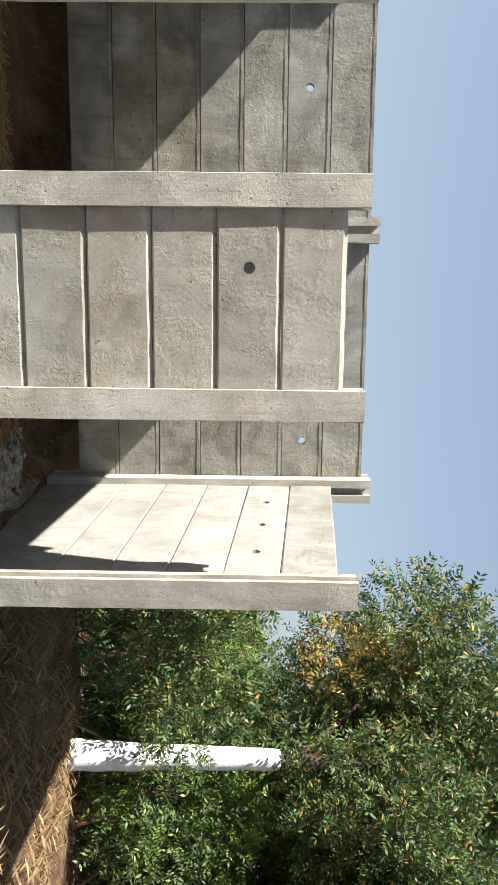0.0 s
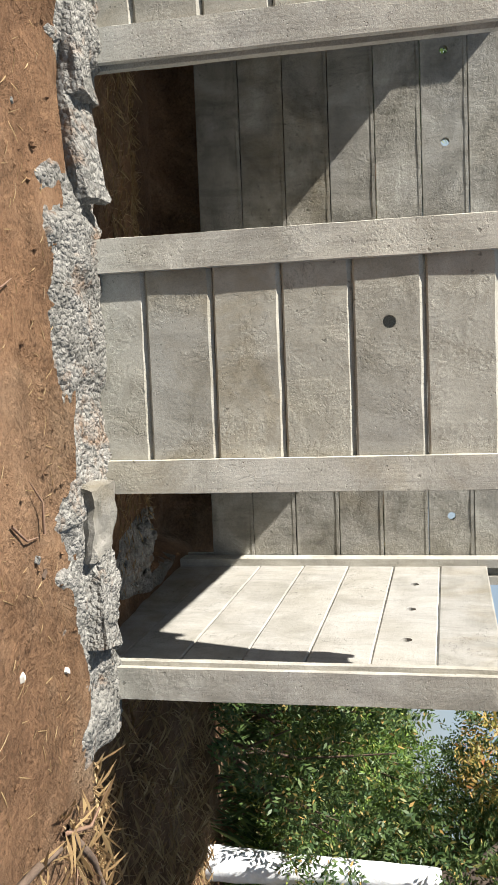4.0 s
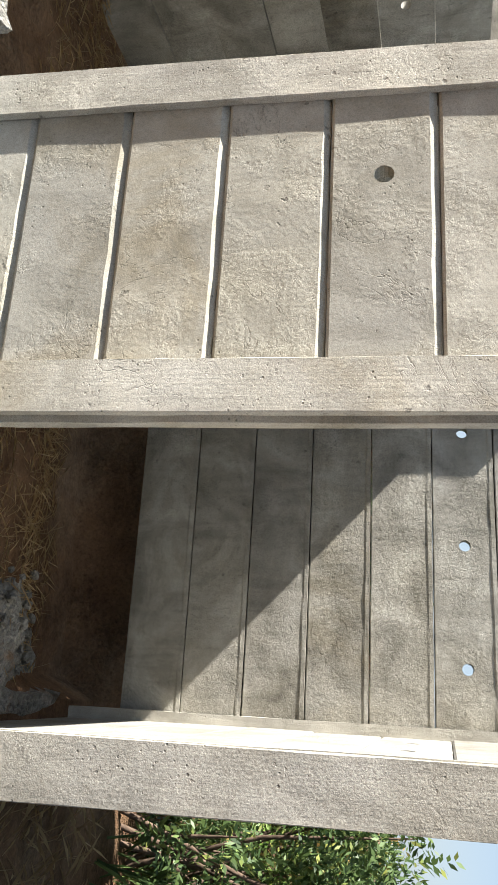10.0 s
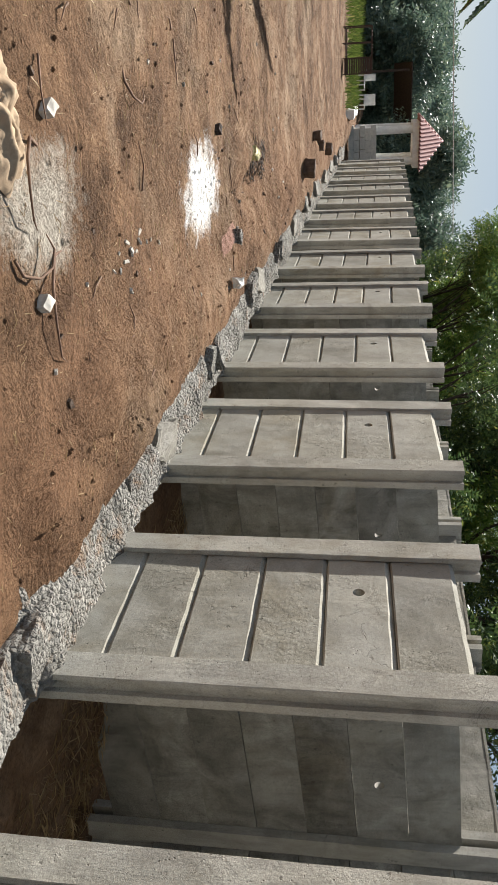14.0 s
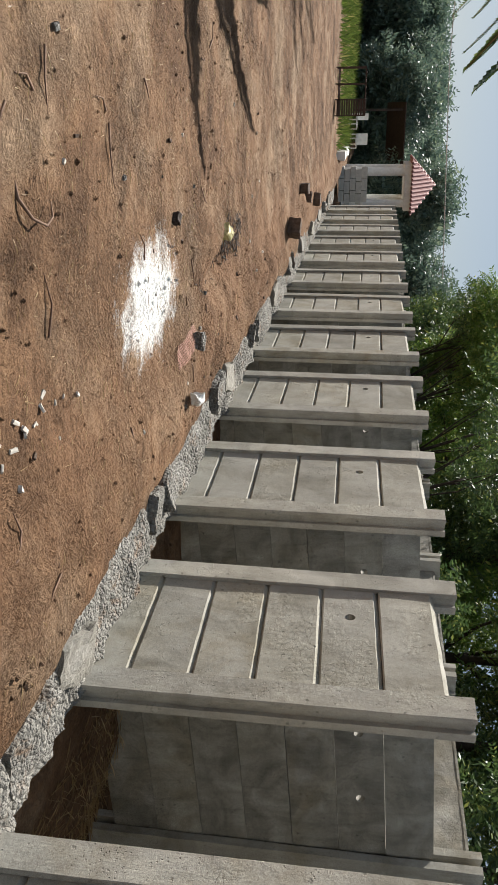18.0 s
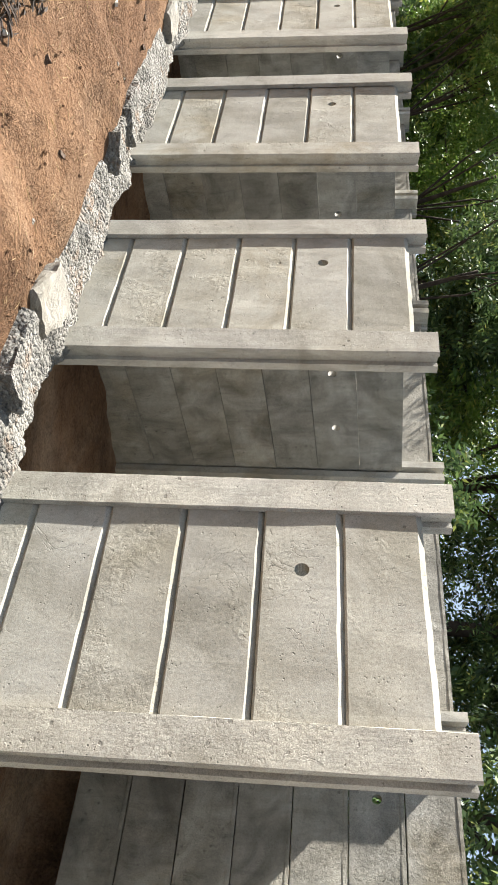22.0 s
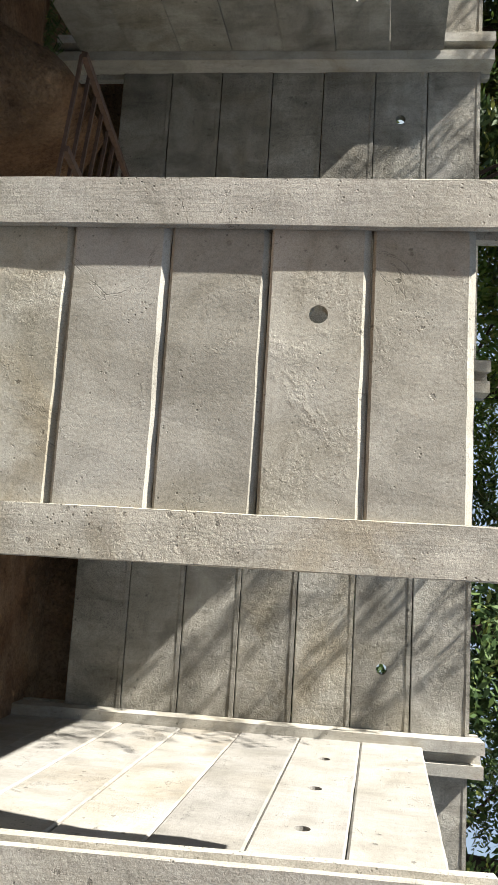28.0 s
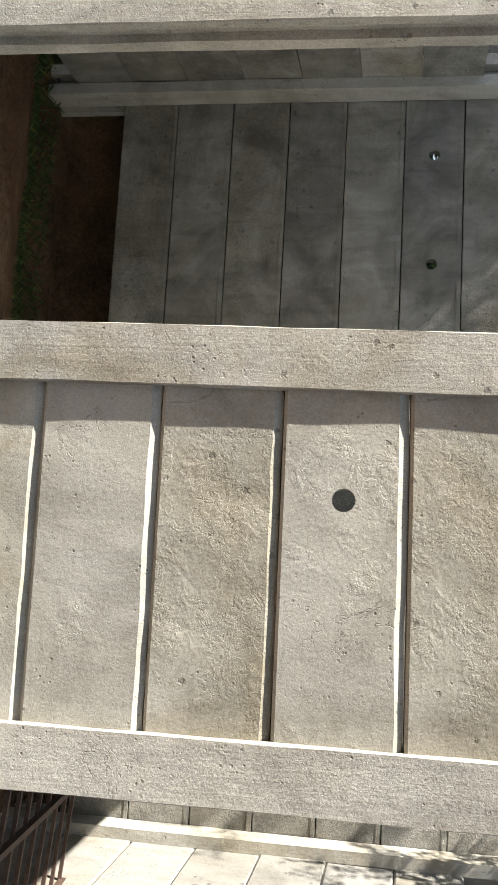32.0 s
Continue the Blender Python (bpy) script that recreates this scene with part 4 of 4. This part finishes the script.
def blades(name, n, x0, x1, y0, y1, tall, mat, seed, label, lie=0.0, thin=0.0016):
    r = np.random.RandomState(seed)
    verts, faces = [], []
    for i in range(n):
        x, y = r.uniform(x0, x1), r.uniform(y0, y1)
        z = ground_height(x, y)
        a, h, wd = r.uniform(0, 6.28), tall * r.uniform(0.5, 1.3), thin * r.uniform(0.6, 1.4)
        ln = r.uniform(0.2, 0.7) * h + lie * h
        hz = h * (1 - lie)
        dx, dy = math.cos(a), math.sin(a)
        b = len(verts)
        verts += [(x - dy * wd, y + dx * wd, z), (x + dy * wd, y - dx * wd, z), (x + dx * ln * 0.5 + dy * wd, y + dy * ln * 0.5 - dx * wd, z + hz * 0.6 + 0.004), (x + dx * ln, y + dy * ln, z + hz * 0.9 + 0.004), (x + dx * ln * 0.5 - dy * wd, y + dy * ln * 0.5 + dx * wd, z + hz * 0.6 + 0.004)]
        faces.append((b, b + 1, b + 2, b + 3, b + 4))
    tagged(new(name, mesh_of(name, verts, faces, mat)), label, "grass", kind="stuff")


blades("grass", 5000, -46, -26.5, -8.5, -1.2, 0.28, M_GRASS, 1, "green grass at the far edge of the yard", 0.0, 0.014)
blades("dry_grass", 2600, 1.7, 4.2, -1.2, 2.4, 0.16, M_STRAW, 2, "dry straw-coloured grass at the fence end", 0.5)
blades("straw_litter", 2600, -9, 1.6, -3.2, -0.5, 0.05, M_STRAW, 3, "dry straw and rootlets strewn on the earth", 0.93)
blades("weeds", 3600, -14, -10.4, 1.5, 2.1, 0.06, M_LEAF, 4, "low weeds in the shaded openings", 0.35, 0.0012)
blades("litter", 420, -8.0, -6.3, -1.6, -1.2, 0.09, M_BARK_DARK, 7, "dark dead leaves and litter in a hollow of the yard", 0.85, 0.007)
blades("undergrowth", 6000, 1.9, 10, 2.5, 8.0, 0.3, M_LEAF, 6, "low dark undergrowth in the thicket", 0.1, 0.006)
blades("dead_grass", 4200, -4.5, 1.2, 0.7, 2.0, 0.10, M_STRAW, 5, "dead grass in the shaded openings", 0.7)

# ---- loose things ----
STONES = [rough_block_mesh("stone", 0.06, 0.045, 0.035, M_STONE, 11, 0.012), rough_block_mesh("stone", 0.05, 0.05, 0.03, M_MORTAR, 12, 0.012), rough_block_mesh("stone", 0.07, 0.04, 0.04, M_BARK, 13, 0.014)]
rng = random.Random(44)
for k in range(70):
    x, y = rng.uniform(-9.5, 1.6), -0.5 - 2.3 * rng.random() ** 1.4
    ob = new("stone", STONES[rng.choice((0, 1, 1, 2, 2))])
    sc = rng.uniform(0.2, 0.6)
    ob.matrix_basis = pose(x, y, ground_height(x, y) + 0.006 * sc, rng.uniform(-20, 20), rng.uniform(-20, 20), rng.uniform(0, 360)) @ Matrix.Diagonal((sc, sc, sc, 1))
    tagged(ob, "small stone lying on the red earth", "stone", "loose stones")
for k in range(14):
    x, y = -3.1 + rng.gauss(0, 0.28), -1.38 + rng.gauss(0, 0.035)
    ob = new("stone", STONES[0])
    sc = rng.uniform(0.3, 0.75)
    ob.matrix_basis = pose(x, y, ground_height(x, y) + 0.006, rng.uniform(-30, 30), rng.uniform(-20, 20), rng.uniform(0, 360)) @ Matrix.Diagonal((sc, sc * 0.55, sc * 0.5, 1))
    tagged(ob, "pale broken stone chip on the red earth", "stone", "pale stone chips")
ob = new("wrapper", rough_block_mesh("wrapper", 0.085, 0.07, 0.07, M_WHITE, 17, 0.035))
ob.matrix_basis = pose(-5.55, -0.63, ground_height(-5.55, -0.63) + 0.05, 5, 12, 20)
tagged(ob, "crumpled white and grey wrapper beside the footing", "wrapper")
for k, (x, y, sc) in enumerate(((-14.4, -1.25, 1.0), (-16.7, -0.85, 1.0), (-12.2, -0.9, 1.1), (-15.6, -1.0, 0.8))):
    ob = new("brick", rough_block_mesh("brick", 0.23 * sc, 0.16, 0.16 * sc, M_BARK, 30 + k, 0.012))
    ob.matrix_basis = pose(x, y, ground_height(x, y) + 0.07 * sc, 2, 3, 25 * k)
    tagged(ob, "brown earth block lying beside the fence", "block", "earth blocks")
rng = random.Random(52)
for k in range(44):
    x, y = (rng.uniform(-7, 1.5), rng.uniform(-2.9, -0.6)) if k > 4 else (rng.uniform(1.7, 2.6), rng.uniform(-0.9, 0.3))
    a, ln = rng.uniform(0, 6.28), rng.uniform(0.1, 0.3) if k > 4 else rng.uniform(0.4, 0.8)
    z = ground_height(x, y)
    dx, dy = math.cos(a) * ln, math.sin(a) * ln
    me = limb_mesh("twig", [(0, 0, 0.01), (dx * 0.5 + dy * 0.15, dy * 0.5 - dx * 0.15, 0.02), (dx, dy, 0.012)], [0.006 + 0.004 * (k < 5), 0.004 + 0.004 * (k < 5), 0.002], M_TWIG, 5)
    ob = new("twig", me)
    ob.matrix_basis = pose(x, y, z)
    tagged(ob, "dry brown twig lying on the earth", "twig", "twigs on the ground")

grille = thing("steel_grille", pose(-10.84, 0.5, 0.425, -3.5, 4.5, -2), "rusty steel window grille leaning in an opening of the fence", "grille")
for k in range(9):
    part("bar", bar_bm((0, k * 0.125, 0), (0.79, k * 0.125, 0), 0.014), M_RUST, grille)
for px in (0.0, 0.4, 0.79):
    part("crossbar", bar_bm((px, -0.01, 0.012), (px, 1.01, 0.012), 0.024), M_RUST, grille)


def rubble(name, x, y, rx, ry, h, mat, seed, label, category):
    """A low heap with an uneven outline, sunk into the ground at its rim."""
    verts, faces, rings, sides = [(x, y, ground_height(x, y) + h)], [], 12, 36
    for i in range(1, rings + 1):
        f = i / rings
        for k in range(sides):
            a = 2 * math.pi * k / sides
            q = f * (1 + 0.3 * noise.noise((math.cos(a) * 1.5, math.sin(a) * 1.5, seed)))
            px, py = x + rx * q * math.cos(a), y + ry * q * math.sin(a)
            w = (0.5 - abs(noise.noise((px * 14, py * 14, seed)))) * 0.05 + (0.5 - abs(noise.noise((px * 33, py * 33, seed)))) * 0.025
            verts.append((px, py, ground_height(px, py) + h * (1 - f ** 1.6) + w * (1.1 - f) - 0.03 * (f > 0.97)))
    for k in range(sides):
        faces.append((0, 1 + k, 1 + (k + 1) % sides))
    for i in range(rings - 1):
        for k in range(sides):
            a, b = 1 + i * sides + k, 1 + i * sides + (k + 1) % sides
            faces.append((a, a + sides, b + sides, b))
    return tagged(new(name, mesh_of(name, verts, faces, mat, True)), label, category)


rubble("spilt_mortar", 1.08, 1.35, 0.3, 0.7, 0.025, M_MORTAR, 3.0, "spilt stony mortar hardened at the foot of a fence wing", "mortar")
for k in range(30):
    x, y = 1.0 + rng.gauss(0, 0.16), 1.25 + rng.gauss(0, 0.4)
    sc = rng.uniform(0.35, 1.0)
    if x < 1.22 and y < 1.95:
        ob = new("stone", STONES[1])
        ob.matrix_basis = pose(x, y, ground_height(x, y) + 0.05, rng.uniform(-30, 30), rng.uniform(-30, 30), rng.uniform(0, 360)) @ Matrix.Diagonal((sc, sc, sc, 1))
        tagged(ob, "grey lump broken off the spilt mortar", "stone", "mortar lumps")
rubble("loose_earth", -6.7, -1.5, 0.75, 0.3, 0.06, M_SOIL, 5.0, "low heap of loose dark earth and litter", "earth")
rubble("loose_earth", -2.6, -0.9, 0.9, 0.25, 0.05, M_SOIL, 6.0, "low heap of loose red earth beside the footing", "earth")

M_CLOTH = simple("faded_red_net", (0.3, 0.14, 0.1), (0.44, 0.25, 0.19), 40, 0.9, 0.004)
M_YELLOW = simple("yellowed_plastic", (0.5, 0.42, 0.16), (0.66, 0.58, 0.3), 12, 0.6)
verts, faces = [], []


def net_point(u, v):
    x, y = u * 0.44, v * 0.13 + 0.08 * u
    return Vector((x, y, ground_height(x - 5.6, y - 0.98) - ground_height(-5.6, -0.98) + 0.008 + 0.006 * noise.noise((u * 14, v * 5, 2.0))))


for lines, steps, flip in ((9, 30, False), (27, 9, True)):
    for a in range(lines):
        for k in range(steps):
            c, d0, d1, w = a / (lines - 1) - 0.5, k / steps - 0.5, (k + 1) / steps - 0.5, 0.018 if not flip else 0.006
            quad = [(d0, c - w), (d1, c - w), (d1, c + w), (d0, c + w)]
            b = len(verts)
            verts += [net_point(*(q[::-1] if flip else q)) for q in quad]
            faces.append((b, b + 1, b + 2, b + 3))
me = mesh_of("net_scrap", verts, faces, M_CLOTH)
ob = new("net_scrap", me)
ob.matrix_basis = pose(-5.6, -0.98, ground_height(-5.6, -0.98) + 0.004)
tagged(ob, "faded red scrap of netting lying on the earth", "net scrap")
ob = new("plastic_bag", rough_block_mesh("plastic_bag", 0.13, 0.1, 0.07, M_YELLOW, 61, 0.03))
ob.matrix_basis = pose(-7.2, -1.52, ground_height(-7.2, -1.52) + 0.05, 10, 4, 30)
tagged(ob, "crumpled yellow plastic bag on the earth", "plastic bag")
for x, y, a, ln in ((1.73, -1.0, 80, 0.45), (2.05, -0.45, 35, 0.7)):
    ob = new("stick", limb_mesh("stick", [(-ln / 2, 0, 0.02), (0, 0.03, 0.035), (ln / 2, 0, 0.02)], [0.016, 0.015, 0.01], M_BARK, 7, 0.3))
    ob.matrix_basis = pose(x, y, ground_height(x, y), 0, 0, a)
    tagged(ob, "weathered stick lying at the fence end", "stick", "sticks")


M_RED_BARK = simple("reddish_bark", (0.13, 0.06, 0.035), (0.26, 0.13, 0.08), 18, 0.9, 0.01)
for x, y, top in ((4.35, 2.5, (0.12, 0.1, 0.95)), (4.5, 2.45, (-0.25, 0.15, 0.7))):
    ob = new("bough", limb_mesh("bough", [(0, 0, -0.1), (top[0] * 0.3, top[1] * 0.6, top[2] * 0.5), top], [0.06, 0.05, 0.025], M_RED_BARK, 8, 0.3))
    ob.matrix_basis = pose(x, y, ground_height(x, y))
    tagged(ob, "bare reddish-brown bough standing in the thicket", "bough", "boughs in the thicket")


def crumpled(name, x, y, sx, sy, h, mat, seed, label, category, turn=0.0):
    """A soft heap of cloth with folds, lying flat at its rim."""
    n, verts, faces = 28, [], []
    for i in range(n + 1):
        for j in range(n + 1):
            u, v = 2 * i / n - 1, 2 * j / n - 1
            rim = (1 - u ** 4) * (1 - v ** 4)
            fold = abs(noise.noise((u * 1.6 + seed, v * 2.4, seed))) + 0.5 * abs(noise.noise((u * 4 + seed, v * 5, 3.0)))
            px = sx * u * (1 + 0.25 * noise.noise((v * 1.5, seed, 1.0)))
            py = sy * v * (1 + 0.3 * noise.noise((u * 1.5, seed, 5.0)))
            verts.append((px, py, h * rim * (0.45 + fold) - 0.01))
    for i in range(n):
        for j in range(n):
            a = i * (n + 1) + j
            faces.append((a, a + n + 1, a + n + 2, a + 1))
    ob = new(name, mesh_of(name, verts, faces, mat, True))
    ob.matrix_basis = pose(x, y, ground_height(x, y) + 0.005, 0, 0, turn)
    return tagged(ob, label, category)


M_SACK = simple("tan_sackcloth", (0.30, 0.21, 0.13), (0.42, 0.31, 0.2), 40, 0.9, 0.003)
crumpled("sack", -1.70, -2.1, 0.13, 0.24, 0.07, M_SACK, 4.0, "crumpled tan sack lying on the bare earth", "sack", 12)
crumpled("rag", -6.55, -1.58, 0.1, 0.05, 0.04, M_WHITE, 9.0, "dirty white rag lying on the earth", "rag", 70)
for x, y, w, mat, note in ((-2.12, -2.1, 1.1, M_STONE, "pale"), (-1.8, -1.41, 1.0, M_STONE, "pale"), (-5.53, -1.84, 1.2, M_BARK_DARK, "dark brown"), (-5.84, -0.96, 2.0, M_MORTAR, "rough grey")):
    ob = new("stone", rough_block_mesh("stone", 0.06 * w, 0.05 * w, 0.045 * w, mat, 70 + w, 0.014 * w))
    ob.matrix_basis = pose(x, y, ground_height(x, y) + 0.014 * w, 8, 5, 40 * w)
    tagged(ob, note + " stone lying alone on the red earth", "stone", "loose stones")
for x, y, reach, seed in ((-1.88, -1.84, 0.16, 1), (-1.98, -1.35, 0.2, 2), (-1.76, -1.62, 0.13, 3), (-3.3, -2.2, 0.14, 4), (-2.6, -1.1, 0.15, 5)):
    r = random.Random(seed)
    bend = [(reach * math.cos(a) * (1 + 0.2 * r.random()), reach * 0.8 * math.sin(a), 0.004 + 0.05 * math.sin(a * 0.7) ** 2) for a in (0.0, 0.7, 1.4, 2.1, 2.8, 3.4)]
    ob = new("root", limb_mesh("root", bend, [0.006, 0.007, 0.006, 0.005, 0.004, 0.002], M_TWIG, 6, 0.25))
    ob.matrix_basis = pose(x, y, ground_height(x, y), 0, 0, r.uniform(0, 360))
    tagged(ob, "curled brown root sticking out of the earth", "root", "roots in the earth")

shed = thing("lean_to", pose(-38.5, -1.2, 0.2), "dark lean-to shed with a sloping sheet roof", "shed")
for py in (-1.2, 1.2):
    for px, hh in ((-1.0, 1.7), (1.0, 2.3)):
        part("post", bar_bm((px, py, 0), (px, py, hh), 0.09), M_BARK_DARK, shed)
bm = bmesh.new()
bmesh.ops.create_cube(bm, size=1.0, matrix=Matrix.Translation((0, 0, 2.05)) @ Matrix.Rotation(radians(-16), 4, "Y") @ Matrix.Diagonal((2.6, 3.0, 0.04, 1)))
part("roof", bm, M_BARK_DARK, shed, "dark rusted sheet roof")
for k in range(2):
    chair = thing("plastic_chair", pose(-33.8, -1.3 - k * 0.7, 0.25, 0, 0, 20 + 40 * k), "white plastic garden chair", "chair", "garden chairs")
    part("seat", box_bm(-0.22, -0.22, 0.4, 0.22, 0.22, 0.44), M_WHITE, chair)
    part("backrest", box_bm(-0.22, -0.22, 0.44, -0.18, 0.22, 0.85), M_WHITE, chair)
    for px in (-0.2, 0.2):
        for py in (-0.2, 0.2):
            part("leg", bar_bm((px, py, 0), (px * 0.95, py * 0.95, 0.41), 0.04), M_WHITE, chair)
pts = [(-37 + 0.3 * k, -14 + 2.0 * k, 4.9 - 0.055 * (12 - abs(2 * k - 9)) - 0.04 * k) for k in range(10)]
tagged(new("overhead_wire", limb_mesh("overhead_wire", pts, [0.02] * 10, M_BLOCK, 5, 0.0)), "thin overhead wire strung across the yard", "wire")
